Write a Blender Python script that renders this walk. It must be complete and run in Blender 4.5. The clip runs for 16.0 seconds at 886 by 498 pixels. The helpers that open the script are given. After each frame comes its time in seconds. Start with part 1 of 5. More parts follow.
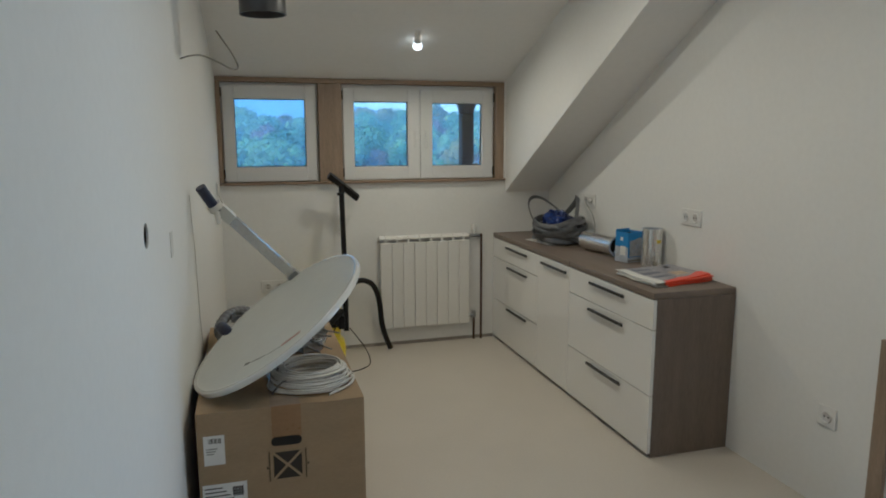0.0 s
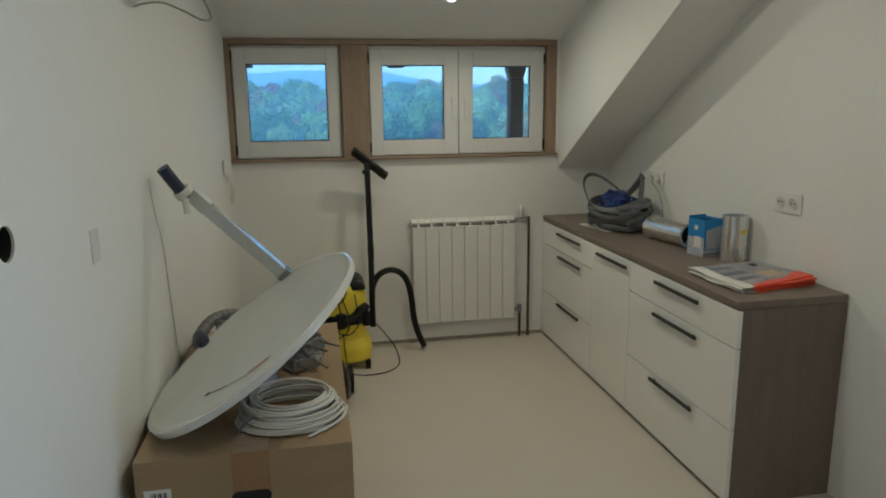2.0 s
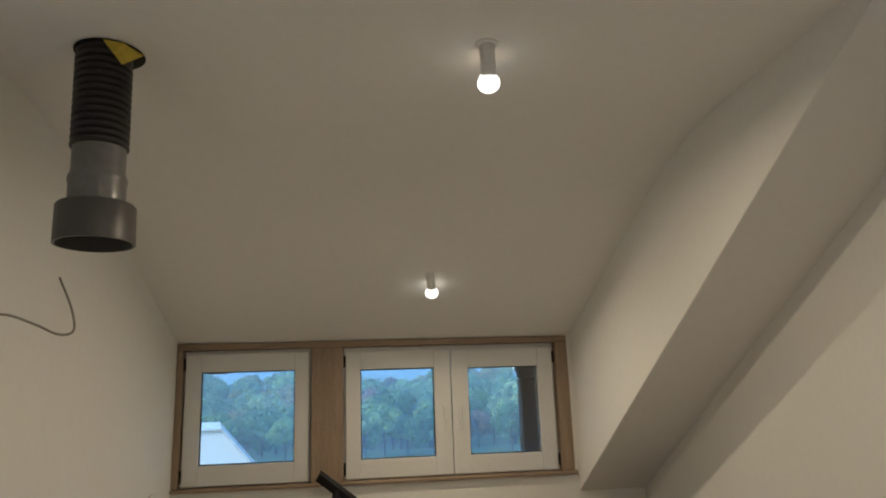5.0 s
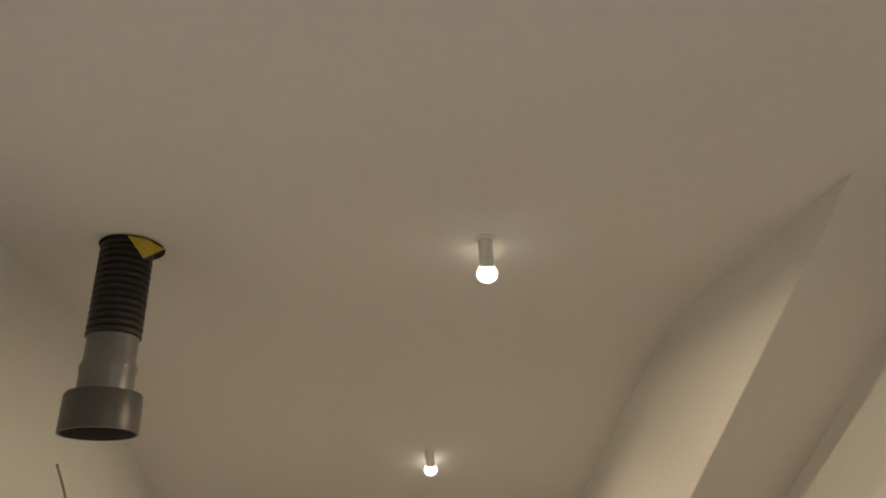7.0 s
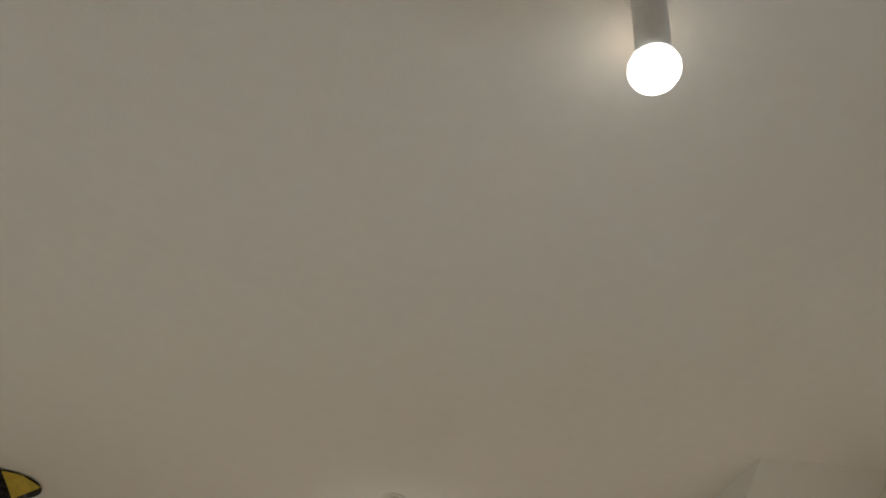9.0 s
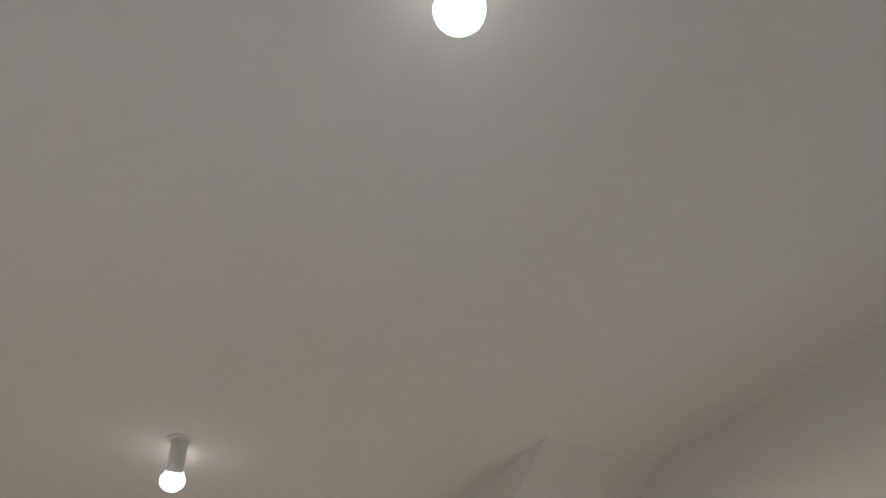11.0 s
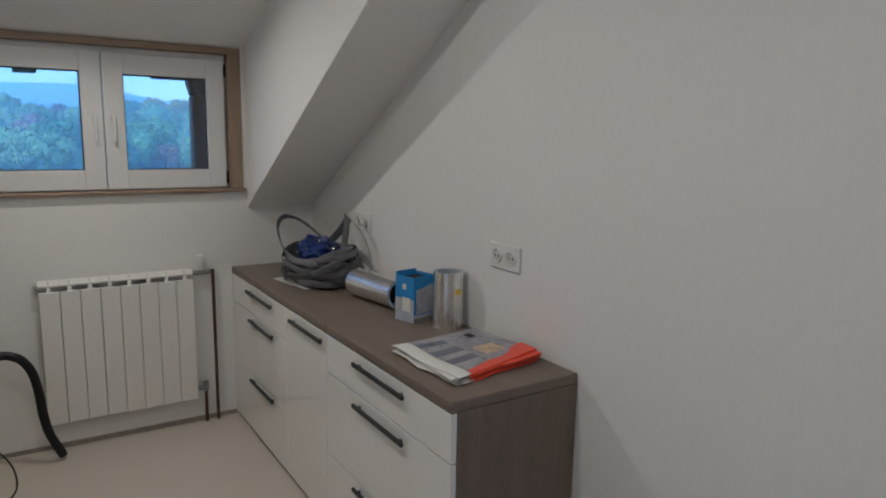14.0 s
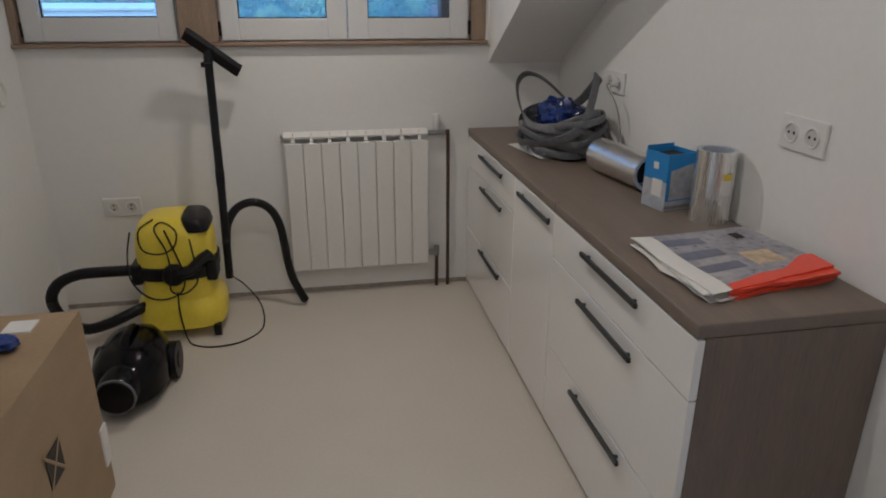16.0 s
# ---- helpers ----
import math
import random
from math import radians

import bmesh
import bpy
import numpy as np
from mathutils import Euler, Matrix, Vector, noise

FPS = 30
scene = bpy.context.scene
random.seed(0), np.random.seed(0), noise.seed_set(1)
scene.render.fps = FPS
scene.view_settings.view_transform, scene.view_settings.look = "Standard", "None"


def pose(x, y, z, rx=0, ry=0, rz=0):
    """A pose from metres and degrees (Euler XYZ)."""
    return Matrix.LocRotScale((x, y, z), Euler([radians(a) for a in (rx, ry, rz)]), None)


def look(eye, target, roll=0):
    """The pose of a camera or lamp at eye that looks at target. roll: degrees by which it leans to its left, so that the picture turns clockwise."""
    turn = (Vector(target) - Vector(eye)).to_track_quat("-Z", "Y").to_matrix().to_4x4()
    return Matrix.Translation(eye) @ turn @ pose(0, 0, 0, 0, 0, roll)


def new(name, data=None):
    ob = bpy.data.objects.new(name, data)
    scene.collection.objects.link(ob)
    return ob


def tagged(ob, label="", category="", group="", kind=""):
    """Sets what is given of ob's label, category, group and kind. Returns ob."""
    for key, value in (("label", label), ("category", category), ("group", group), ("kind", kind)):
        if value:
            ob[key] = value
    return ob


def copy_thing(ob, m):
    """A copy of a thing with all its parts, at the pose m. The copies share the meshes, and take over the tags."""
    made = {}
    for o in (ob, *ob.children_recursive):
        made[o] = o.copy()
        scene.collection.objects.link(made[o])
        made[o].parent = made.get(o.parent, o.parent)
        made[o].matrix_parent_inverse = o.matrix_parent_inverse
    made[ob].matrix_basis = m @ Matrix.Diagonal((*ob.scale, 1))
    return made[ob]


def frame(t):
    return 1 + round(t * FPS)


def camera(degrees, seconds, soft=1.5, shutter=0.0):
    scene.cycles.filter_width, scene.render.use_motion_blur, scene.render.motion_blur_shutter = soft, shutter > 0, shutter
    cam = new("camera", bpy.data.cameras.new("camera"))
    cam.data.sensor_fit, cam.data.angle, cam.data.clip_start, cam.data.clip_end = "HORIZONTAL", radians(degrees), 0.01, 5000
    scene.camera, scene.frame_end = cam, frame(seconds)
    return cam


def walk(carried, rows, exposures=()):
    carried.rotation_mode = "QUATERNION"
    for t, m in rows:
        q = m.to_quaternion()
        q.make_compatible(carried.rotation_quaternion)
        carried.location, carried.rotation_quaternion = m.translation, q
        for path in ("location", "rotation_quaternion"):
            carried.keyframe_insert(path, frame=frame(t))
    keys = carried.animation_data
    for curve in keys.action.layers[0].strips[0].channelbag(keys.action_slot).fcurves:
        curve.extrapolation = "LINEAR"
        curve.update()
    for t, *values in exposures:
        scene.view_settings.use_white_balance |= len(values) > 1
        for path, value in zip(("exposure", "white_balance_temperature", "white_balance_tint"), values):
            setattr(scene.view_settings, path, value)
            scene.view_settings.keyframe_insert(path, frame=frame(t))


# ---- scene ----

cam = camera(66.5, 16.0, soft=1.9)
PATH = [
    (0, (-1.753, -4.661, 1.496), (-1.204, -2.765, 1.172), -0.1),
    (0.5, (-1.642, -4.557, 1.482), (-1.163, -2.644, 1.151), -0.5),
    (1, (-1.513, -4.451, 1.466), (-1.231, -2.501, 1.119), -0.4),
    (1.5, (-1.454, -4.32, 1.462), (-1.143, -2.387, 1.054), -0.3),
    (2, (-1.458, -4.115, 1.476), (-1.091, -2.19, 1.074), -0.7),
    (2.5, (-1.382, -3.949, 1.468), (-0.96, -2.032, 1.082), -1.7),
    (3, (-1.225, -3.752, 1.492), (-0.757, -1.843, 1.123), -2.1),
    (3.5, (-1.148, -3.606, 1.538), (-0.689, -1.666, 1.364), -2.3),
    (4, (-1.103, -3.493, 1.59), (-0.706, -1.535, 1.675), -2.5),
    (4.2, (-1.066, -3.488, 1.572), (-0.749, -1.522, 1.76), -2.3),
    (6.3, (-1.061, -3.523, 1.632), (-0.813, -1.649, 2.286), -2.1),
    (6.5, (-1.061, -3.538, 1.636), (-0.811, -1.685, 2.348), -2.0),
    (7, (-1.083, -3.575, 1.646), (-0.811, -1.791, 2.508), -2.2),
    (7.5, (-1.045, -3.613, 1.695), (-0.783, -1.896, 2.687), -1.5),
    (8.0, (-1.010, -3.620, 1.730), (-0.740, -2.003, 2.877), -1.2),
    (8.5, (-0.985, -3.630, 1.733), (-0.681, -2.146, 3.038), -1.5),
    (8.7, (-0.985, -3.628, 1.725), (-0.672, -2.211, 3.101), -1.3),
    (10.8, (-0.865, -3.633, 1.685), (-0.251, -2.347, 3.089), -1.4),
    (11.0, (-0.850, -3.611, 1.678), (-0.165, -2.306, 3.031), -1.1),
    (11.5, (-0.890, -3.555, 1.684), (0.043, -2.137, 2.736), 0.2),
    (12.0, (-0.922, -3.519, 1.692), (0.138, -1.929, 2.318), 0.0),
    (12.5, (-0.911, -3.449, 1.653), (0.158, -1.777, 1.919), 0.3),
    (13.0, (-0.908, -3.455, 1.600), (0.163, -1.763, 1.567), 0.8),
    (13.5, (-0.918, -3.469, 1.498), (0.15, -1.785, 1.342), 0.5),
    (14, (-0.919, -3.447, 1.481), (0.138, -1.781, 1.153), 1.0),
    (14.5, (-0.9, -3.416, 1.459), (0.067, -1.718, 1.035), 0.8),
    (15, (-0.851, -3.392, 1.433), (-0.181, -1.58, 0.914), -0.7),
    (15.5, (-0.782, -3.257, 1.408), (-0.214, -1.446, 0.777), 0.0),
    (16, (-0.717, -3.129, 1.412), (-0.372, -1.292, 0.7), 0.2),
]
EXPOSURES = [(0.0, 1.33, 4420, -1), (1.5, 1.25, 4520, -5), (3.0, 1.19, 4580, -4), (3.5, 1.17, 4660, -3), (4.2, 1.19, 4850, -1), (6.3, 1.32, 5550, 7), (7.0, 1.45, 5560, 5), (8.7, 1.54, 5260, 2),
             (10.8, 1.57, 4860, 7), (12.0, 1.38, 4540, 7), (12.5, 1.25, 4400, 8), (14.0, 1.23, 4330, 7), (15.0, 1.30, 4360, 9), (16.0, 1.32, 4400, 9)]
walk(cam, [(t, look(eye, target, roll)) for t, eye, target, roll in PATH], EXPOSURES)

# ---- light: overcast evening sky outside, three ceiling bulbs inside ----
# daylight of the side room's window, which comes in by the open door
back_light = bpy.data.lights.new("window_daylight", "AREA")
back_light.shape, back_light.size, back_light.size_y, back_light.energy, back_light.color = "RECTANGLE", 0.96, 1.06, 6.4, (1.0, 0.985, 0.96)
new("window_daylight", back_light).matrix_world = look((2.22, -3.4, 1.5), (0, -3.4, 1.4))
world = bpy.data.worlds.new("world")
scene.world = world
world.use_nodes = True
wn, wl = world.node_tree.nodes, world.node_tree.links
sky = wn.new("ShaderNodeTexSky")
sky.sky_type, sky.sun_disc = "NISHITA", False
sky.air_density, sky.dust_density, sky.ozone_density = 1.6, 0.6, 6.0
sky.sun_elevation, sky.sun_rotation = radians(36), radians(250)
wl.new(sky.outputs[0], wn["Background"].inputs[0])
wn["Background"].inputs[1].default_value = 0.15
sun_data = bpy.data.lights.new("sun", "SUN")
sun_data.energy, sun_data.angle, sun_data.color = 1.5, radians(14), (1.0, 0.98, 0.95)
sun = new("sun", sun_data)
sun.matrix_world = look((-57, -21, 44), (0, 0, 0))
BULBS = [(-0.705, -0.486, 2.054), (-0.706, -1.895, 2.385), (-0.655, -3.29, 2.383)]
LAMP_COLOUR, LAMP_POWER = (1.0, 0.69, 0.39), 2.8
for bx, by, bz in BULBS:
    lamp = bpy.data.lights.new("bulb_light", "AREA")
    lamp.shape, lamp.size, lamp.energy, lamp.color = "DISK", 0.05, LAMP_POWER, LAMP_COLOUR
    # the holder by the windows stands square to the sloping ceiling
    new("bulb_light", lamp).matrix_world = Matrix.Translation((bx, by, bz - 0.034)) @ Matrix.Rotation(radians(-21.8 if by > -1 else 0), 4, "X")


# ---- materials ----
def material(name, colour, rough=0.5, metal=0.0, vary=0.06, scale=6.0, fine=60.0, bump=0.0, bump_scale=120.0,
             stretch=(1, 1, 1), coat=0.0, rough_vary=0.08, second=None):
    """A surface with broad and fine variation of colour, roughness and relief at world size."""
    m = bpy.data.materials.new(name)
    m.use_nodes = True
    n, l = m.node_tree.nodes, m.node_tree.links
    b = n["Principled BSDF"]
    b.inputs["Metallic"].default_value = metal
    b.inputs["Coat Weight"].default_value = coat
    tc, mp = n.new("ShaderNodeTexCoord"), n.new("ShaderNodeMapping")
    mp.inputs["Scale"].default_value = stretch
    l.new(tc.outputs["Object"], mp.inputs["Vector"])
    broad, grain = n.new("ShaderNodeTexNoise"), n.new("ShaderNodeTexNoise")
    broad.inputs["Scale"].default_value, broad.inputs["Detail"].default_value = scale, 4
    grain.inputs["Scale"].default_value, grain.inputs["Detail"].default_value = fine, 5
    add = n.new("ShaderNodeMath")
    add.operation = "ADD"
    half = n.new("ShaderNodeMath")
    half.operation = "MULTIPLY"
    half.inputs[1].default_value = 0.5
    for t in (broad, grain):
        l.new(mp.outputs[0], t.inputs["Vector"])
    l.new(broad.outputs["Fac"], add.inputs[0])
    l.new(grain.outputs["Fac"], add.inputs[1])
    l.new(add.outputs[0], half.inputs[0])
    ramp = n.new("ShaderNodeValToRGB")
    dark = second or [c * (1 - 2 * vary) for c in colour]
    light = [min(1.0, c * (1 + vary)) for c in colour]
    ramp.color_ramp.elements[0].position, ramp.color_ramp.elements[1].position = 0.33, 0.67
    ramp.color_ramp.elements[0].color, ramp.color_ramp.elements[1].color = (*dark, 1), (*light, 1)
    l.new(half.outputs[0], ramp.inputs["Fac"])
    l.new(ramp.outputs["Color"], b.inputs["Base Color"])
    rr = n.new("ShaderNodeMapRange")
    rr.inputs["To Min"].default_value, rr.inputs["To Max"].default_value = max(0.02, rough - rough_vary), min(1, rough + rough_vary)
    l.new(grain.outputs["Fac"], rr.inputs["Value"])
    l.new(rr.outputs[0], b.inputs["Roughness"])
    if bump:
        bt, bn = n.new("ShaderNodeTexNoise"), n.new("ShaderNodeBump")
        bt.inputs["Scale"].default_value, bt.inputs["Detail"].default_value = bump_scale, 3
        l.new(mp.outputs[0], bt.inputs["Vector"])
        bn.inputs["Strength"].default_value, bn.inputs["Distance"].default_value = bump, 0.004
        l.new(bt.outputs["Fac"], bn.inputs["Height"])
        l.new(bn.outputs[0], b.inputs["Normal"])
    return m


def glowing(name, colour, strength):
    m = bpy.data.materials.new(name)
    m.use_nodes = True
    b = m.node_tree.nodes["Principled BSDF"]
    b.inputs["Base Color"].default_value = (*colour, 1)
    b.inputs["Emission Color"].default_value = (*colour, 1)
    b.inputs["Emission Strength"].default_value = strength
    return m


def clear(name, rough=0.0, tint=(1, 1, 1), ior=1.45):
    m = bpy.data.materials.new(name)
    m.use_nodes = True
    b = m.node_tree.nodes["Principled BSDF"]
    b.inputs["Transmission Weight"].default_value = 1
    b.inputs["Base Color"].default_value = (*tint, 1)
    b.inputs["Roughness"].default_value, b.inputs["IOR"].default_value = rough, ior
    return m


M_WALL = material("wall_paint", (0.82, 0.815, 0.795), 0.75, vary=0.015, scale=1.3, fine=40, bump=0.12, bump_scale=260)
M_CEIL = material("ceiling_paint", (0.87, 0.86, 0.84), 0.8, vary=0.015, scale=1.1, fine=30, bump=0.10, bump_scale=240)
M_FLOOR = material("cream_floor", (0.62, 0.575, 0.50), 0.45, vary=0.03, scale=2.2, fine=90, bump=0.05, bump_scale=300, rough_vary=0.1)
M_OAK = material("oak", (0.30, 0.218, 0.148), 0.45, vary=0.14, scale=5, fine=40, stretch=(1, 9, 9), bump=0.1, bump_scale=60)
M_OAK_V = material("oak_upright", (0.31, 0.232, 0.162), 0.45, vary=0.14, scale=5, fine=40, stretch=(9, 9, 1), bump=0.1, bump_scale=60)
M_UPVC = material("white_upvc", (0.73, 0.735, 0.735), 0.3, vary=0.01, scale=4, fine=50)
M_GASKET = material("black_rubber", (0.02, 0.022, 0.025), 0.55, vary=0.1)
M_GLASS = clear("window_glass")
M_LAMINATE = material("grey_oak_laminate", (0.20, 0.162, 0.132), 0.48, vary=0.08, scale=3, fine=22, stretch=(9, 1.2, 9), bump=0.06, bump_scale=80)
M_LAMINATE_V = material("grey_oak_laminate_upright", (0.19, 0.15, 0.12), 0.5, vary=0.12, scale=3, fine=22, stretch=(9, 9, 1.0), bump=0.06, bump_scale=80)
M_GLOSS = material("white_gloss_front", (0.86, 0.855, 0.84), 0.16, vary=0.01, coat=0.5, scale=2, rough_vary=0.03)
# Near-black puts the shade of the front gaps into the cabinet body's colour.
M_CARCASS = material("gap_shade", (0.06, 0.055, 0.05), 0.7)
M_HANDLE = material("anthracite_metal", (0.06, 0.062, 0.07), 0.4, metal=0.7, vary=0.08)
M_RAD = material("white_enamel", (0.80, 0.79, 0.76), 0.3, vary=0.01, coat=0.2)
M_COPPER = material("painted_brown_pipe", (0.10, 0.055, 0.04), 0.4, metal=0.4, vary=0.2)
M_CHROME = material("chrome", (0.75, 0.75, 0.75), 0.15, metal=1.0, vary=0.03)
M_STEEL = material("galvanised_steel", (0.36, 0.37, 0.38), 0.32, metal=0.9, vary=0.12, scale=20)
M_FOIL = material("aluminium_foil_roll", (0.88, 0.88, 0.87), 0.24, metal=1.0, vary=0.05, scale=8, fine=30, stretch=(6, 1, 6), bump=0.15, bump_scale=40)
M_FOIL_V = material("aluminium_foil_roll_upright", (0.88, 0.88, 0.87), 0.27, metal=1.0, vary=0.03, scale=8, fine=30, stretch=(6, 6, 0.3), bump=0.05, bump_scale=14, rough_vary=0.03)
M_CARD = material("cardboard", (0.35, 0.256, 0.146), 0.8, vary=0.06, scale=5, fine=70, bump=0.12, bump_scale=90, stretch=(1, 1, 3))
M_TAPE = material("brown_packing_tape", (0.30, 0.18, 0.085), 0.3, vary=0.06)
M_CLEARTAPE = material("clear_tape", (0.42, 0.33, 0.24), 0.2, vary=0.08)
M_PAPER = material("white_paper", (0.78, 0.77, 0.74), 0.7, vary=0.02)
M_INK = material("black_print", (0.03, 0.025, 0.02), 0.7, vary=0.1)
M_DISH = material("dish_lacquer", (0.64, 0.65, 0.62), 0.36, vary=0.02, scale=5, fine=25, rough_vary=0.015)
M_RIM = material("glossy_rim_lacquer", (0.74, 0.74, 0.71), 0.12, vary=0.03, coat=0.4, rough_vary=0.04)
M_ARM = material("arm_zinc", (0.62, 0.62, 0.61), 0.22, metal=0.8, vary=0.06, scale=12)
M_BLACK = material("black_plastic", (0.010, 0.010, 0.012), 0.38, vary=0.15)
M_BLACK.node_tree.nodes["Principled BSDF"].inputs["Specular IOR Level"].default_value = 0.3
M_NAVY = material("dark_blue_plastic", (0.02, 0.025, 0.06), 0.4, vary=0.15)
M_GREY = material("grey_plastic", (0.16, 0.16, 0.165), 0.45, vary=0.1)
M_YELLOW = material("yellow_plastic", (0.86, 0.69, 0.018), 0.33, vary=0.04, scale=4)
M_CABLE = material("white_cable", (0.72, 0.70, 0.655), 0.45, vary=0.05)
M_BAND = material("grey_rubber_band", (0.17, 0.175, 0.19), 0.5, vary=0.15, scale=9, bump=0.2, bump_scale=150)
M_BLUEBAG = material("blue_plastic_bag", (0.022, 0.05, 0.24), 0.2, vary=0.3, scale=14, bump=0.8, bump_scale=30, second=(0.008, 0.012, 0.05))
M_BLUE = material("blue_print", (0.06, 0.27, 0.68), 0.4, vary=0.05)
M_PALE = material("pale_print", (0.48, 0.52, 0.60), 0.45, vary=0.12, scale=18)
M_ORANGE = material("orange_cover", (0.80, 0.075, 0.022), 0.35, vary=0.06)
M_COVER = material("magazine_cover", (0.40, 0.39, 0.41), 0.3, vary=0.2, scale=14, second=(0.20, 0.20, 0.25))
M_BEIGE = material("beige_print", (0.60, 0.47, 0.30), 0.4, vary=0.2, scale=25)
M_PHOTO = material("grey_photo_print", (0.50, 0.51, 0.54), 0.45, vary=0.12, scale=30)
M_NIGHT = material("slate_print", (0.17, 0.18, 0.25), 0.35, vary=0.15, scale=20)
M_YLABEL = material("yellow_label", (0.80, 0.66, 0.05), 0.5, vary=0.03)
M_SOCKET = material("white_socket", (0.78, 0.775, 0.76), 0.3, vary=0.01)
# Near-black colour stands in for the shade inside holes and hollows.
M_DARK = material("hollow_shade", (0.012, 0.011, 0.01), 0.8, vary=0.2)
M_WOOL = material("yellow_insulation", (0.66, 0.50, 0.05), 0.6, vary=0.08, scale=30, bump=0.2, bump_scale=80)
M_DUCT = material("black_corrugated", (0.026, 0.024, 0.024), 0.42, vary=0.15)
M_PVC = material("dark_grey_pvc", (0.085, 0.083, 0.085), 0.4, vary=0.08)
M_SILVER = material("grey_adapter", (0.20, 0.20, 0.205), 0.35, metal=0.3, vary=0.1)
M_BULB = glowing("lit_bulb", (1.0, 0.84, 0.64), 1.1)
M_TIMBER = material("brown_stained_timber", (0.055, 0.030, 0.022), 0.6, vary=0.2, stretch=(8, 8, 1))
M_GRASS = material("meadow", (0.06, 0.10, 0.03), 0.9, vary=0.3, scale=0.2, fine=3)
M_BARK = material("bark", (0.07, 0.05, 0.035), 0.9, vary=0.3)
M_LEAF = material("green_leaves", (0.15, 0.25, 0.085), 0.7, vary=0.35, scale=0.6, fine=4)
M_LEAF_Y = material("yellowing_leaves", (0.22, 0.20, 0.05), 0.7, vary=0.35, scale=0.6, fine=4)
M_LEAF_R = material("russet_leaves", (0.15, 0.085, 0.045), 0.7, vary=0.35, scale=0.6, fine=4)
for m in (M_LEAF, M_LEAF_Y, M_LEAF_R):
    # every tree has a tone of its own
    n, l = m.node_tree.nodes, m.node_tree.links
    hue, info, to_hue, to_value = n.new("ShaderNodeHueSaturation"), n.new("ShaderNodeObjectInfo"), n.new("ShaderNodeMapRange"), n.new("ShaderNodeMapRange")
    to_hue.inputs["To Min"].default_value, to_hue.inputs["To Max"].default_value = 0.46, 0.53
    to_value.inputs["To Min"].default_value, to_value.inputs["To Max"].default_value = 1.7, 0.7
    l.new(info.outputs["Random"], to_hue.inputs["Value"])
    l.new(info.outputs["Random"], to_value.inputs["Value"])
    l.new(to_hue.outputs[0], hue.inputs["Hue"])
    l.new(to_value.outputs[0], hue.inputs["Value"])
    l.new(n["Color Ramp"].outputs["Color"], hue.inputs["Color"])
    l.new(hue.outputs["Color"], n["Principled BSDF"].inputs["Base Color"])
M_FIR = material("fir_needles", (0.045, 0.085, 0.04), 0.8, vary=0.35, scale=0.6, fine=4)
M_RENDERED = material("pale_render", (0.66, 0.66, 0.65), 0.8, vary=0.03)
M_SHEET = material("grey_roof_sheet", (0.55, 0.56, 0.57), 0.5, vary=0.1)
# The raw base's dark grey-brown also stands for the shadow below the radiator.
M_BASE = material("raw_base_with_shadow", (0.36, 0.33, 0.29), 0.85, vary=0.2, scale=12)
M_PATCH = material("grey_filler", (0.69, 0.685, 0.66), 0.85, vary=0.06, scale=14)
M_PATCH2 = material("white_ceramic", (0.80, 0.79, 0.77), 0.6, vary=0.05)
# Grey puts the shade of the sunken socket well into its floor colour.
M_RECESS = material("socket_floor_shade", (0.62, 0.61, 0.60), 0.5, vary=0.05)
M_WIRE = material("grey_wire", (0.30, 0.29, 0.26), 0.5, vary=0.1)
M_RED = material("red_print", (0.48, 0.24, 0.20), 0.5, vary=0.2)

# ---- building helpers ----
WORLD = {}


def thing(name, at, label, category, group="", kind=""):
    ob = new(name)
    ob.empty_display_size = 0.05
    ob.location = at
    WORLD[ob.name] = Matrix.Translation(at)
    return tagged(ob, label, category, group, kind)


def part(name, bm, mat, parent=None, label="", smooth=False):
    me = bpy.data.meshes.new(name)
    bmesh.ops.recalc_face_normals(bm, faces=bm.faces)
    bm.to_mesh(me)
    bm.free()
    me.materials.append(mat)
    if smooth:
        for p in me.polygons:
            p.use_smooth = True
        me.set_sharp_from_angle(angle=radians(38))
    ob = new(name, me)
    if parent:
        ob.parent = parent
        ob.matrix_parent_inverse = WORLD.get(parent.name, Matrix.Identity(4)).inverted()
    if label:
        ob["label"] = label
    return ob


def solo(name, bm, mat, label, category, group="", kind="", smooth=False):
    return tagged(part(name, bm, mat, None, "", smooth), label, category, group, kind)


def box(x0, x1, y0, y1, z0, z1, bevel=0.0, seg=2, bm=None):
    bm = bm or bmesh.new()
    made = bmesh.ops.create_cube(bm, size=1.0, matrix=Matrix.LocRotScale(
        ((x0 + x1) / 2, (y0 + y1) / 2, (z0 + z1) / 2), None, (abs(x1 - x0), abs(y1 - y0), abs(z1 - z0))))
    if bevel:
        edges = list({e for v in made["verts"] for e in v.link_edges})
        bmesh.ops.bevel(bm, geom=edges, offset=bevel, segments=seg, affect="EDGES", profile=0.5)
    return bm


def prism(points, axis, a, b, bm=None):
    """A polygon in the plane across axis, drawn out from a to b."""
    bm = bm or bmesh.new()

    def place(p, w):
        return {"x": (w, p[0], p[1]), "y": (p[0], w, p[1]), "z": (p[0], p[1], w)}[axis]
    lo = [bm.verts.new(place(p, a)) for p in points]
    hi = [bm.verts.new(place(p, b)) for p in points]
    bm.faces.new(lo)
    bm.faces.new(hi[::-1])
    for i in range(len(points)):
        j = (i + 1) % len(points)
        bm.faces.new((lo[i], lo[j], hi[j], hi[i]))
    return bm


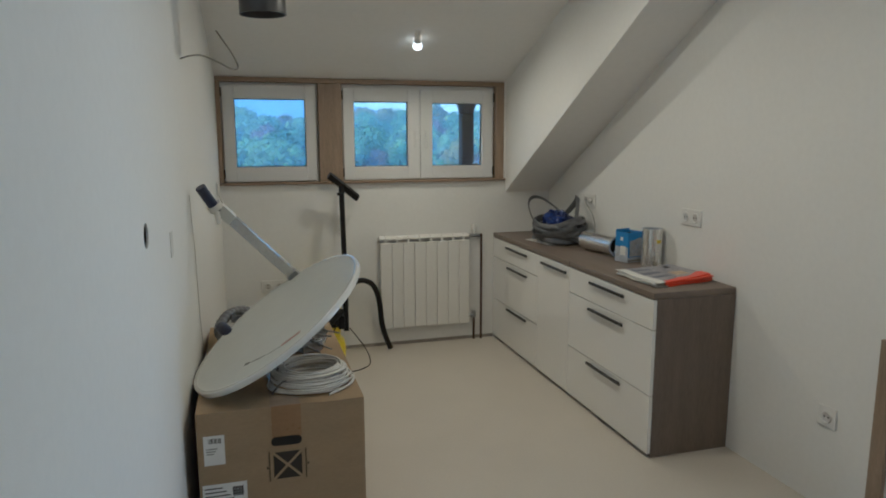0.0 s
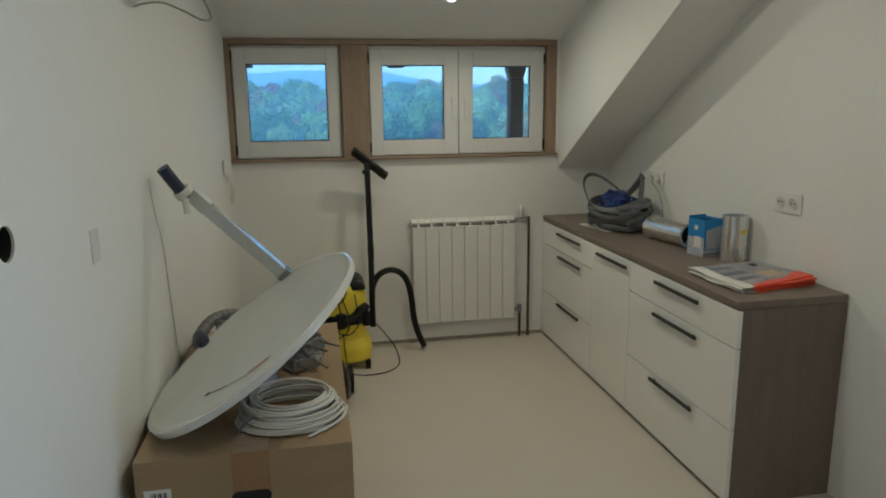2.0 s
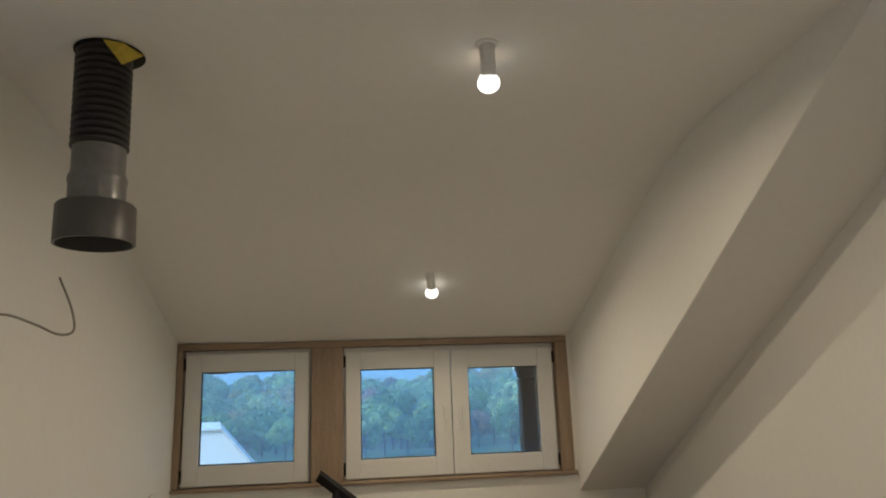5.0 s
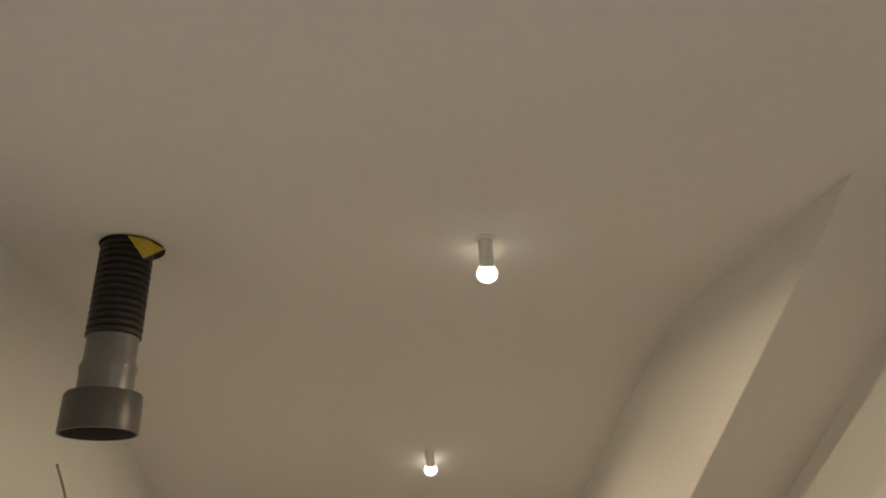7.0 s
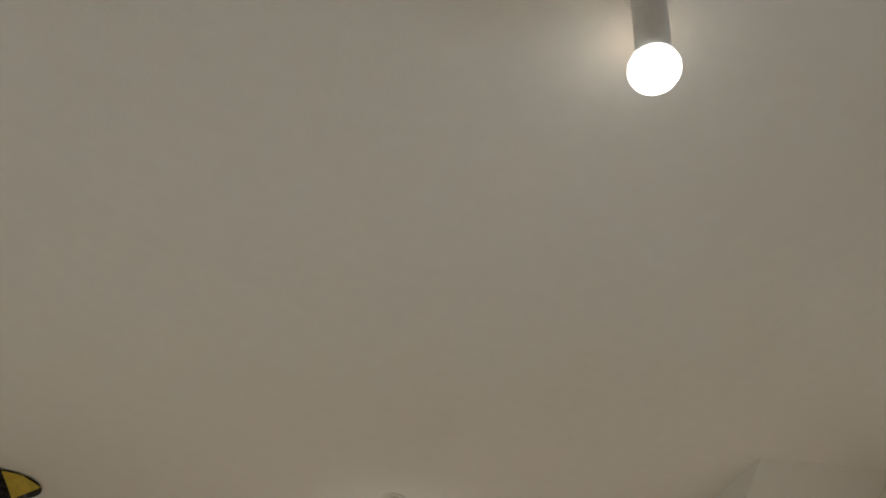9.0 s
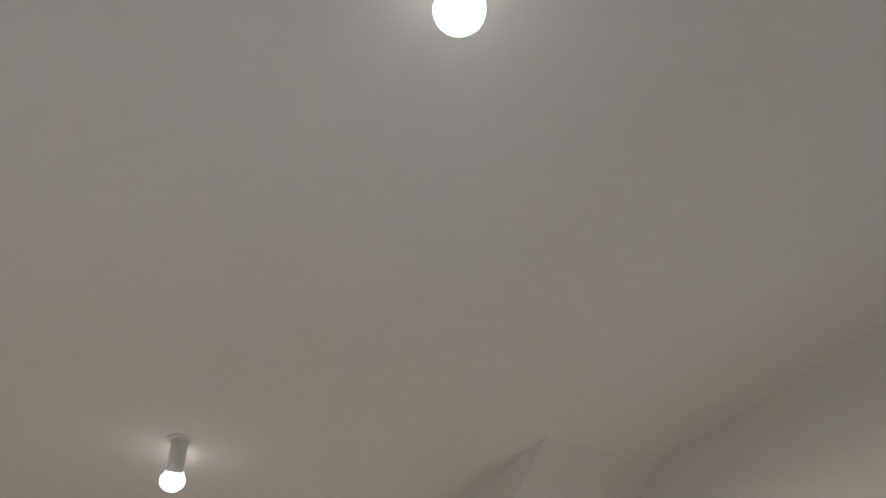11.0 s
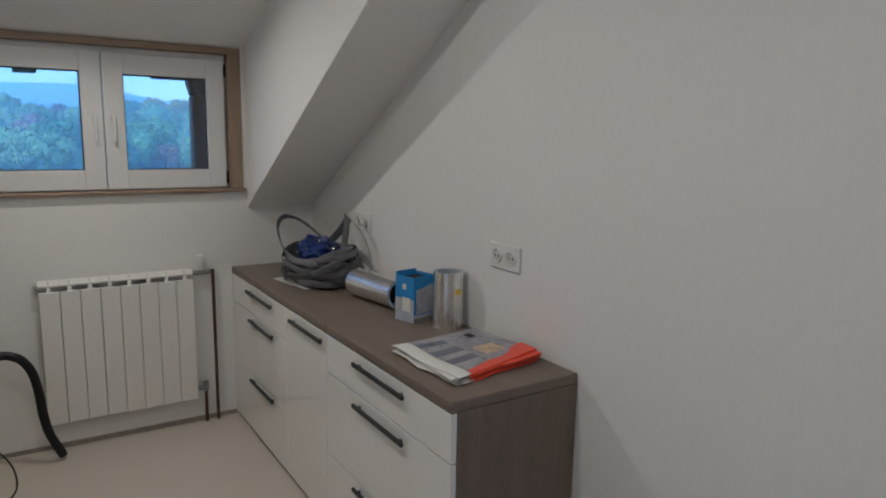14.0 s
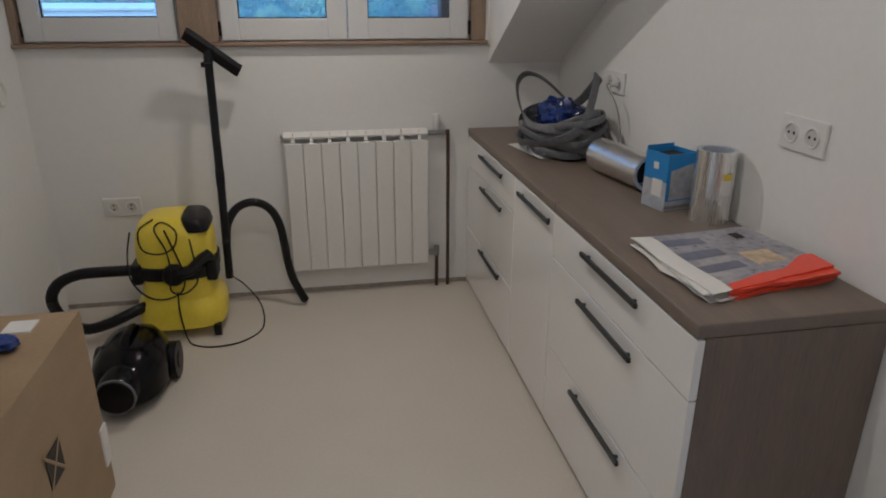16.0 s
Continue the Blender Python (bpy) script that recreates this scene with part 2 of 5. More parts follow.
def spline(points, steps=8, closed=False):
    pts = [Vector(p) for p in points]
    n, out = len(pts), []
    for i in range(n if closed else n - 1):
        p1, p2 = pts[i], pts[(i + 1) % n]
        p0 = pts[i - 1] if closed or i else p1 * 2 - p2
        p3 = pts[(i + 2) % n] if closed or i + 2 < n else p2 * 2 - p1
        for k in range(steps):
            t = k / steps
            out.append(0.5 * (2 * p1 + (p2 - p0) * t + (2 * p0 - 5 * p1 + 4 * p2 - p3) * t * t + (3 * p1 - p0 - 3 * p2 + p3) * t ** 3))
    if not closed:
        out.append(pts[-1])
    return out


def sweep(path, rx, ry=None, seg=10, closed=False, up=Vector((0, 0, 1)), ribs=0, bm=None, phase=0.0):
    """A round or flat section drawn along a path; ribs swells every second ring."""
    bm = bm or bmesh.new()
    ry = ry or rx
    rings, n = [], len(path)
    side = None
    for i, p in enumerate(path):
        a = path[(i - 1) % n] if closed or i else p
        b = path[(i + 1) % n] if closed or i + 1 < n else p
        d = (b - a).normalized()
        s = d.cross(up)
        if s.length < 0.05:
            s = side or d.cross(Vector((1, 0.2, 0)))
        s.normalize()
        if side and s.dot(side) < 0:
            s = -s
        side = s
        u = s.cross(d).normalized()
        f = 1 + (ribs if i % 2 else 0)
        rings.append([bm.verts.new(p + s * (math.cos(2 * math.pi * k / seg + phase) * rx * f) + u * (math.sin(2 * math.pi * k / seg + phase) * ry * f)) for k in range(seg)])
    for i in range(n if closed else n - 1):
        r0, r1 = rings[i], rings[(i + 1) % n]
        for k in range(seg):
            bm.faces.new((r0[k], r0[(k + 1) % seg], r1[(k + 1) % seg], r1[k]))
    if not closed:
        bm.faces.new(rings[0])
        bm.faces.new(rings[-1][::-1])
    return bm


def lathe(profile, m=None, seg=32, caps=False, bm=None):
    """A profile of (radius, height) turned about z and then set by the pose m."""
    bm = bm or bmesh.new()
    m = m or Matrix.Identity(4)
    rings = [[bm.verts.new(m @ Vector((r * math.cos(2 * math.pi * k / seg), r * math.sin(2 * math.pi * k / seg), z))) for k in range(seg)] for r, z in profile]
    for a, b in zip(rings, rings[1:]):
        for k in range(seg):
            bm.faces.new((a[k], a[(k + 1) % seg], b[(k + 1) % seg], b[k]))
    if caps:
        bm.faces.new(rings[0][::-1])
        bm.faces.new(rings[-1])
    return bm


def rod(a, b, r, seg=12, bm=None):
    return sweep([Vector(a), Vector(b)], r, seg=seg, up=Vector((0.03, 0.02, 1)), bm=bm)


# ---- the room ----
XL, XR, YF, YB = -1.925, 0.445, 0.04, -5.8


def wall_x(y):
    """The left wall runs slightly askew."""
    return XL + 0.03 * y


XC = 0.093
ZC, ZW = 2.465, 1.897
CREASE = -1.38
KNEE, PITCH = 1.124, 0.57

solo("floor", box(XL - 0.4, XR + 0.9, YB - 0.1, YF + 0.1, -0.12, 0.0), M_FLOOR, "cream seamless floor with a faint satin sheen", "floor", kind="structure")

prof = [(YF + 0.06, ZW - 0.02), (YF, ZW)]
slope = (ZC - ZW) / (YF - CREASE)
a, b = CREASE + 0.35, CREASE - 0.35
for k in range(13):
    t = k / 12
    p0, p1, p2 = Vector((a, ZC - slope * 0.35)), Vector((CREASE, ZC)), Vector((b, ZC))
    prof.append(tuple(p0 * (1 - t) ** 2 + p1 * 2 * t * (1 - t) + p2 * t * t))
prof.append((YB - 0.1, ZC))
poly = prof + [(YB - 0.1, ZC + 0.15), (CREASE, ZC + 0.15), (YF + 0.06, ZW + 0.16)]
solo("ceiling", prism(poly, "x", XL - 0.3, XR + 0.1), M_CEIL, "white painted plasterboard ceiling sloping down to the windows", "ceiling", kind="structure", smooth=True)

# roof slope beside the dormer, and the dormer's cheek above it
YA = (KNEE - ZC) / PITCH
solo("ceiling_slope", prism([(YF + 0.02, KNEE - PITCH * (YF + 0.02)), (YA - 0.05, KNEE - PITCH * (YA - 0.05)), (YA - 0.05, ZC + 0.12), (YF + 0.02, KNEE + 0.1)], "x", XC, XR + 0.05),
     M_CEIL, "white painted roof slope beside the dormer", "ceiling", kind="structure")
solo("wall_cheek", prism([(YF + 0.02, KNEE - PITCH * (YF + 0.02) + 0.002), (YA - 0.04, ZC + 0.024), (YA - 0.04, ZC + 0.1), (YF + 0.02, ZC + 0.1)], "x", XC - 0.003, XC + 0.1),
     M_WALL, "white painted side wall of the dormer", "wall", kind="structure")

# far wall: knee wall below the window band, narrow piece to the right of it
WX1, WZ0, WZ1 = 0.073, 1.187, ZW + 0.02
fw = box(XL - 0.1, XR + 0.1, YF, YF + 0.28, -0.1, WZ0)
box(WX1, XR + 0.1, YF, YF + 0.28, WZ0, 1.9, bm=fw)
box(XL - 0.1, WX1, YF + 0.10, YF + 0.28, WZ1 + 0.01, WZ1 + 0.3, bm=fw)
solo("wall_north", fw, M_WALL, "white painted knee wall under the windows", "wall", kind="structure")
solo("baseboard", box(XL, 0.0, YF - 0.004, YF + 0.01, 0.0, 0.022), M_BASE, "raw grey strip along the wall's foot, dark for the radiator's shadow", "baseboard", kind="structure")

# left wall with an empty round box hole
HY, HZ, HR = -2.79, 1.248, 0.034
bm = bmesh.new()
outer = [bm.verts.new((XL, y, z)) for y, z in ((YB - 0.1, -0.1), (YF + 0.28, -0.1), (YF + 0.28, ZC + 0.2), (YB - 0.1, ZC + 0.2))]
inner = [bm.verts.new((XL, HY + HR * math.cos(2 * math.pi * k / 20), HZ + HR * math.sin(2 * math.pi * k / 20))) for k in range(20)]
edges = [bm.edges.new((l[i], l[(i + 1) % len(l)])) for l in (outer, inner) for i in range(len(l))]
bmesh.ops.triangle_fill(bm, edges=edges, use_beauty=True)
deep = [bm.verts.new((XL - 0.05, v.co.y, v.co.z)) for v in inner]
for k in range(20):
    bm.faces.new((inner[k], inner[(k + 1) % 20], deep[(k + 1) % 20], deep[k]))
box(XL - 0.2, XL - 0.06, YB - 0.1, YF + 0.28, -0.1, ZC + 0.2, bm=bm)
for v in bm.verts:
    v.co.x += 0.03 * v.co.y
solo("wall_west", bm, M_WALL, "white painted plaster wall with a round cable hole", "wall", kind="structure")
HX = wall_x(HY)
cup = thing("junction_box", (HX - 0.045, HY, HZ), "empty round dark junction box sunk in the wall", "junction box")
turn_x = Matrix.Translation((HX - 0.048, HY, HZ)) @ Euler((0, radians(90), 0)).to_matrix().to_4x4()
part("cup", lathe([(0.0005, 0.0), (HR - 0.002, 0.0), (HR - 0.001, 0.044)], turn_x, 20), M_DARK, cup)
part("wire", sweep(spline([(HX - 0.044, HY, HZ), (HX - 0.03, HY + 0.01, HZ - 0.01), (HX - 0.012, HY - 0.008, HZ - 0.018)]), 0.003, seg=6), M_RED, cup, "reddish wire end")

# right wall with a doorway behind the counter's end
DY0, DY1, DZ = -2.94, -3.76, 2.05
rw = box(XR, XR + 0.14, DY0, YF + 0.28, -0.1, ZC + 0.2)
box(XR, XR + 0.14, YB - 0.1, DY1, -0.1, ZC + 0.2, bm=rw)
box(XR, XR + 0.14, DY1, DY0, DZ, ZC + 0.2, bm=rw)
solo("wall_east", rw, M_WALL, "white painted plaster wall behind the counter", "wall", kind="structure")
solo("wall_south", box(XL - 0.3, XR + 0.1, YB - 0.2, YB, -0.1, ZC + 0.2), M_WALL, "plain white painted wall", "wall", kind="structure")
# side room behind the open door, with a window
HX0, HX1, HY0, HY1 = XR + 0.14, 2.2, -4.6, -2.4
solo("floor_side", box(XR + 0.9, HX1 + 0.2, YB, YF, -0.12, 0.0), M_FLOOR, "cream seamless floor of the side room", "floor", kind="structure")
solo("ceiling_side", box(XR + 0.1, HX1 + 0.2, HY0 - 0.1, HY1 + 0.1, ZC, ZC + 0.1), M_CEIL, "white ceiling of the side room", "ceiling", kind="structure")
bm = box(HX0, HX1 + 0.2, HY1, HY1 + 0.1, 0, ZC)
box(HX0, HX1 + 0.2, HY0 - 0.1, HY0, 0, ZC, bm=bm)
box(HX1, HX1 + 0.2, HY0, -3.9, 0, ZC, bm=bm)
box(HX1, HX1 + 0.2, -2.9, HY1, 0, ZC, bm=bm)
box(HX1, HX1 + 0.2, -3.9, -2.9, 0, 0.95, bm=bm)
box(HX1, HX1 + 0.2, -3.9, -2.9, 2.05, ZC, bm=bm)
solo("wall_side", bm, M_WALL, "white painted walls of the side room", "wall", kind="structure")
door = thing("door_1", (HX0 + 0.4, DY1, 0), "white door leaf standing open in the side room", "door", kind="structure")
part("leaf", box(HX0 + 0.03, HX0 + 0.85, DY1 - 0.05, DY1 - 0.01, 0.006, DZ - 0.03, 0.003), M_GLOSS, door)
part("door_handle", rod((HX0 + 0.68, DY1 + 0.03, 1.02), (HX0 + 0.80, DY1 + 0.03, 1.02), 0.009), M_CHROME, door)
strip_b = thing("oak_board", (XR - 0.012, -2.865, 0), "short brown oak casing board fixed beside the doorway", "board")
part("board", box(XR - 0.02, XR - 0.001, -2.898, -2.836, 0.0, 0.775, 0.003), M_OAK_V, strip_b)

# ---- windows ----
FY = 0.062
OX0, OX1, OZ0, OZ1 = -1.925, 0.078, 1.19, 1.893
lining = thing("trim", ((OX0 + OX1) / 2, YF, OZ0), "oak lining and sill framing the window band", "trim", kind="structure")
part("head", box(XL + 0.002, 0.0725, YF - 0.006, YF + 0.10, 1.862, OZ1, 0.003), M_OAK, lining)
part("jamb", box(XL + 0.002, -1.895, YF - 0.006, YF + 0.10, 1.2045, 1.8615, 0.003), M_OAK_V, lining)
part("jamb", box(0.008, 0.0725, YF - 0.006, YF + 0.10, 1.2045, 1.8615, 0.003), M_OAK_V, lining)
part("mullion", box(-1.266, -1.108, YF - 0.002, YF + 0.10, 1.2045, 1.8615, 0.003), M_OAK_V, lining)
part("sill", box(XL + 0.002, 0.082, YF - 0.03, YF + 0.14, 1.188, 1.204, 0.005), M_OAK, lining)


def ring_bm(x0, x1, z0, z1, w, y0, y1, bevel, bm=None):
    bm = box(x0, x0 + w, y0, y1, z0, z1, bevel, bm=bm)
    box(x1 - w, x1, y0, y1, z0, z1, bevel, bm=bm)
    box(x0 + w - 0.001, x1 - w + 0.001, y0 + 0.0006, y1, z0, z0 + w, bevel, bm=bm)
    box(x0 + w - 0.001, x1 - w + 0.001, y0 + 0.0006, y1, z1 - w, z1, bevel, bm=bm)
    return bm


def sash(parent, x0, x1, z0, z1, g, hinge_right):
    """An opening sash round the glass g = (x0, x1, z0, z1)."""
    gx0, gx1, gz0, gz1 = g
    bm = box(x0, gx0, FY, FY + 0.06, z0, z1, 0.004)
    box(gx1, x1, FY, FY + 0.06, z0, z1, 0.004, bm=bm)
    box(gx0 - 0.001, gx1 + 0.001, FY + 0.0006, FY + 0.06, z0, gz0, 0.004, bm=bm)
    box(gx0 - 0.001, gx1 + 0.001, FY + 0.0006, FY + 0.06, gz1, z1, 0.004, bm=bm)
    s = part("sash", bm, M_UPVC, parent, "white plastic sash")
    part("gasket", ring_bm(gx0 - 0.001, gx1 + 0.001, gz0 - 0.001, gz1 + 0.001, 0.006, FY + 0.022, FY + 0.034, 0), M_GASKET, s, "black rubber gasket")
    pane = part("pane", box(gx0 - 0.004, gx1 + 0.004, FY + 0.026, FY + 0.030, gz0 - 0.004, gz1 + 0.004), M_GLASS, s, "clear glass pane")
    pane.visible_shadow = False
    hx = x1 + 0.006 if hinge_right else x0 - 0.006
    for hz in (z0 + 0.05, z1 - 0.05):
        part("hinge", rod((hx, FY + 0.004, hz - 0.03), (hx, FY + 0.004, hz + 0.03), 0.006, 8), M_BLACK, s)
    return s


window1 = thing("window_1", (-1.58, FY, 1.2), "white plastic single-sash window over the radiator wall", "window", kind="structure")
part("frame", ring_bm(-1.894, -1.267, 1.2045, 1.861, 0.03, FY + 0.02, FY + 0.09, 0.002), M_UPVC, window1)
sash(window1, -1.886, -1.278, 1.209, 1.845, (-1.810, -1.352, 1.306, 1.754), False)
window2 = thing("window_2", (-0.55, FY, 1.2), "white plastic double-sash window with tilt handles", "window", kind="structure")
part("frame", ring_bm(-1.107, 0.007, 1.2045, 1.861, 0.03, FY + 0.02, FY + 0.09, 0.002), M_UPVC, window2)
sl = sash(window2, -1.097, -0.555, 1.209, 1.838, (-1.022, -0.642, 1.300, 1.746), False)
sr = sash(window2, -0.551, -0.004, 1.209, 1.835, (-0.462, -0.088, 1.300, 1.741), True)
for s, hx in ((sl, -0.590), (sr, -0.512)):
    bm = box(hx - 0.012, hx + 0.012, FY - 0.008, FY, 1.50, 1.56, 0.003)
    box(hx - 0.008, hx + 0.008, FY - 0.028, FY - 0.014, 1.43, 1.545, 0.004, bm=bm)
    box(hx - 0.006, hx + 0.006, FY - 0.02, FY - 0.004, 1.525, 1.54, bm=bm)
    part("handle", bm, M_UPVC, s, "white plastic window handle")

window3 = thing("window_3", (2.25, -3.4, 0.95), "white plastic window frame in the side room", "window", kind="structure")
bm = box(2.24, 2.30, -3.9, -3.84, 0.95, 2.05, 0.004)
box(2.24, 2.30, -2.96, -2.9, 0.95, 2.05, 0.004, bm=bm)
box(2.2405, 2.30, -3.84, -2.96, 0.95, 1.01, 0.004, bm=bm)
box(2.2405, 2.30, -3.84, -2.96, 1.99, 2.05, 0.004, bm=bm)
part("frame", bm, M_UPVC, window3)

# ---- ceiling bulbs ----
for bx, by, bz in BULBS:
    top = ZC if by < CREASE else ZC - slope * (by - CREASE)
    ry = by - 0.055
    rt = ZC if by < CREASE else top + slope * 0.055
    rx = 0 if by < CREASE else -math.degrees(math.atan(slope))
    bulb = thing("ceiling_lamp", (bx, by, bz), "lit bare bulb in a white holder under the ceiling", "lamp", "ceiling lamps")
    part("ring", lathe([(0.024, 0.0), (0.031, 0.0), (0.031, 0.005), (0.024, 0.005), (0.024, 0.0)], pose(bx - 0.012, ry, rt - 0.003, rx), 28), M_SOCKET, bulb, "white ceiling ring", smooth=True)
    part("holder", sweep([Vector((bx - 0.012, ry, rt + 0.02)), Vector((bx - 0.008, ry + 0.018, rt - 0.02)), Vector((bx, by - 0.006, bz + 0.012))], 0.020, seg=20), M_PATCH2, bulb, smooth=True)
    prof_b = [(0.001, -0.026)] + [(0.030 * math.sin(a2), -0.026 * math.cos(a2)) for a2 in [math.pi * k / 10 for k in range(1, 8)]] + [(0.020, 0.026)]
    part("bulb", lathe(prof_b, pose(bx, by, bz), 24), M_BULB, bulb, "glowing frosted bulb", smooth=True)

# ---- duct hanging from the ceiling ----
duct = thing("ventilation_duct", (-1.66, -1.85, 1.965), "black corrugated duct with grey adapter hanging from a ceiling hole", "duct")
lean = pose(-1.662, -1.85, 1.968, 0, -1.2, 0)
corr = []
for k in range(15):
    z = 0.235 + k * 0.0185
    corr += [(0.058, z), (0.066, z + 0.004), (0.066, z + 0.0105), (0.058, z + 0.0145)]
part("hose", lathe(corr, lean, 36), M_DUCT, duct, "black corrugated hose", smooth=False)
part("adapter", lathe([(0.060, 0.245), (0.060, 0.175), (0.066, 0.160), (0.066, 0.150), (0.064, 0.145), (0.064, 0.095)], lean, 36), M_SILVER, duct, "grey metal adapter", smooth=True)
part("socket", lathe([(0.066, 0.098), (0.084, 0.094), (0.088, 0.088), (0.089, 0.0), (0.083, 0.0), (0.083, 0.09), (0.06, 0.094)], lean, 40), M_PVC, duct, "dark grey plastic pipe socket", smooth=True)
part("inside", lathe([(0.0005, 0.06), (0.082, 0.06)], lean, 32), M_DARK, duct)
part("hole", lathe([(0.0005, 0.0), (0.083, 0.0)], pose(-1.664, -1.839, ZC - 0.003), 32), M_DARK, duct, "ragged cut in the plasterboard, near-black for its shade")
bm = bmesh.new()
flap = [Vector(p) for p in ((-1.655, -1.918, ZC - 0.004), (-1.612, -1.902, ZC - 0.004), (-1.580, -1.842, ZC - 0.004), (-1.588, -1.868, ZC - 0.026), (-1.610, -1.906, ZC - 0.064), (-1.630, -1.914, ZC - 0.036))]
near, far = [bm.verts.new(p) for p in flap], [bm.verts.new(p + Vector((-0.003, 0.004, 0.003))) for p in flap]
bm.faces.new(near)
bm.faces.new(far[::-1])
for k in range(6):
    bm.faces.new((near[k], near[(k + 1) % 6], far[(k + 1) % 6], far[k]))
part("insulation", bm, M_WOOL, duct, "folded yellow insulation flap")

# ---- radiator ----
RX0, PITCH_R, RY, RZ0, RZ1 = -0.870, 0.0832, -0.020, 0.137, 0.762
radiator = thing("radiator", (-0.54, 0.01, RZ0), "white aluminium sectional radiator hung on the wall", "radiator")
for i in range(8):
    x0 = RX0 + i * PITCH_R
    xm = x0 + PITCH_R / 2
    part("section", box(x0 + 0.0009, x0 + PITCH_R - 0.0009, RY, RY + 0.012, RZ0, RZ1, 0.005, 3), M_RAD, radiator)
    bm = prism([(RY + 0.003, RZ1 - 0.010), (RY + 0.010, RZ1 - 0.010), (RY + 0.026, RZ1 + 0.022), (RY + 0.014, RZ1 + 0.026)], "x", xm - 0.008, xm + 0.008)
    prism([(RY + 0.012, RZ1 + 0.021), (0.032, RZ1 + 0.030), (0.033, RZ1 + 0.046), (0.028, RZ1 + 0.047), (RY + 0.012, RZ1 + 0.029)], "x", x0 + 0.0006, x0 + PITCH_R - 0.0006, bm=bm)
    box(xm - 0.003, xm + 0.003, RY + 0.016, 0.027, RZ1 + 0.030, RZ1 + 0.046, bm=bm)
    box(xm - 0.014, xm + 0.014, RY + 0.0125, 0.030, RZ0 + 0.02, RZ1 - 0.012, 0.003, bm=bm)
    box(x0 + 0.0008, x0 + PITCH_R - 0.0008, 0.0345, 0.037, RZ0 + 0.01, RZ1 + 0.042, bm=bm)
    part("fin", bm, M_RAD, radiator)
part("plug", lathe([(0.013, 0), (0.016, 0.004), (0.016, 0.012), (0.009, 0.014)], pose(RX0 - 0.002, 0.015, RZ1 + 0.024, 0, -90, 0), 16, True), M_CHROME, radiator, "chrome end plug")
for rz in (0.2, 0.72):
    part("bracket", box(-0.55, -0.53, 0.0372, YF, rz, rz + 0.03), M_STEEL, radiator)
valve = thing("radiator_valve", (-0.165, 0.01, 0.79), "white thermostatic valve with brass fitting beside the radiator", "valve")
part("head", lathe([(0.001, 0.075), (0.016, 0.075), (0.019, 0.068), (0.019, 0.03), (0.013, 0.02), (0.013, 0.0)], pose(-0.162, 0.012, 0.80), 20), M_SOCKET, valve, "white thermostat head", smooth=True)
part("fitting", rod((-0.204, 0.012, 0.788), (-0.118, 0.012, 0.788), 0.012), M_STEEL, valve, "metal union", smooth=True)
part("lock_shield", rod((-0.206, 0.012, 0.185), (-0.158, 0.012, 0.185), 0.012), M_STEEL, valve, "metal lockshield elbow", smooth=True)
part("elbow", lathe([(0.001, 0.03), (0.014, 0.03), (0.014, -0.015), (0.010, -0.02)], pose(-0.160, 0.012, 0.185), 16, True), M_STEEL, valve, smooth=True)
supply = thing("heating_pipe", (-0.105, 0.012, 0), "brown supply pipe rising from the floor to the valve", "pipe", "heating pipes")
part("pipe", sweep(spline([(-0.128, 0.012, 0.788), (-0.112, 0.012, 0.786), (-0.105, 0.012, 0.775), (-0.104, 0.012, 0.5), (-0.103, 0.012, -0.01)], 6), 0.0085, seg=12), M_COPPER, supply, smooth=True)
back_pipe = thing("heating_pipe", (-0.160, 0.012, 0), "short brown return pipe from floor to radiator", "pipe", "heating pipes")
part("pipe", rod((-0.160, 0.012, 0.168), (-0.161, 0.012, -0.01), 0.0085), M_COPPER, back_pipe, smooth=True)

# ---- counter: three cabinet units, end panel, worktop ----
CZ = 0.768
CY_FAR, CY1, CY2, CY_NEAR = YF - 0.004, -0.772, -1.213, -2.026


def bar_handle(parent, y0, y1, z):
    bm = box(-0.020, -0.010, y1, y0, z - 0.007, z + 0.007, 0.002)
    for y in (y0 - 0.03, y1 + 0.03):
        box(-0.011, -0.0005, y - 0.004, y + 0.004, z - 0.004, z + 0.004, bm=bm)
    return part("handle", bm, M_HANDLE, parent, "anthracite bar handle")


def unit(y0, y1, fronts, label):
    u = thing("cabinet", (0.2, (y0 + y1) / 2, 0), label, "cabinet", "counter cabinets")
    yf = y1 if y1 > -2 else -2.0555
    part("body", box(0.020, XR - 0.006, y1 + 0.001, y0 - 0.001, 0.012, CZ - 0.001), M_CARCASS, u, "solid body behind the fronts, dark for the shade in the gaps")
    part("plinth", box(0.035, XR - 0.02, y1 + 0.003, y0 - 0.003, 0.0, 0.0115), M_BLACK, u)
    for z0, z1, h in fronts:
        d = part("front", box(0.000, 0.019, yf + 0.0018, y0 - 0.0018, z0, z1, 0.0014, 1), M_GLOSS, u, "white high-gloss front")
        bar_handle(d, h[0], h[1], h[2])
    return u


unit(CY_FAR, CY1, [(0.624, 0.764, (-0.25, -0.62, 0.728)), (0.308, 0.620, (-0.28, -0.625, 0.590)), (0.020, 0.304, (-0.28, -0.62, 0.290))],
     "white gloss three-drawer cabinet under a wood-look worktop")
unit(CY1, CY2, [(0.020, 0.764, (-0.852, -1.196, 0.729))], "white gloss single-door cabinet under a wood-look worktop")
unit(CY2, CY_NEAR, [(0.624, 0.764, (-1.472, -1.818, 0.730)), (0.308, 0.620, (-1.470, -1.816, 0.585)), (0.020, 0.304, (-1.468, -1.814, 0.281))],
     "white gloss three-drawer cabinet at the counter's open end")
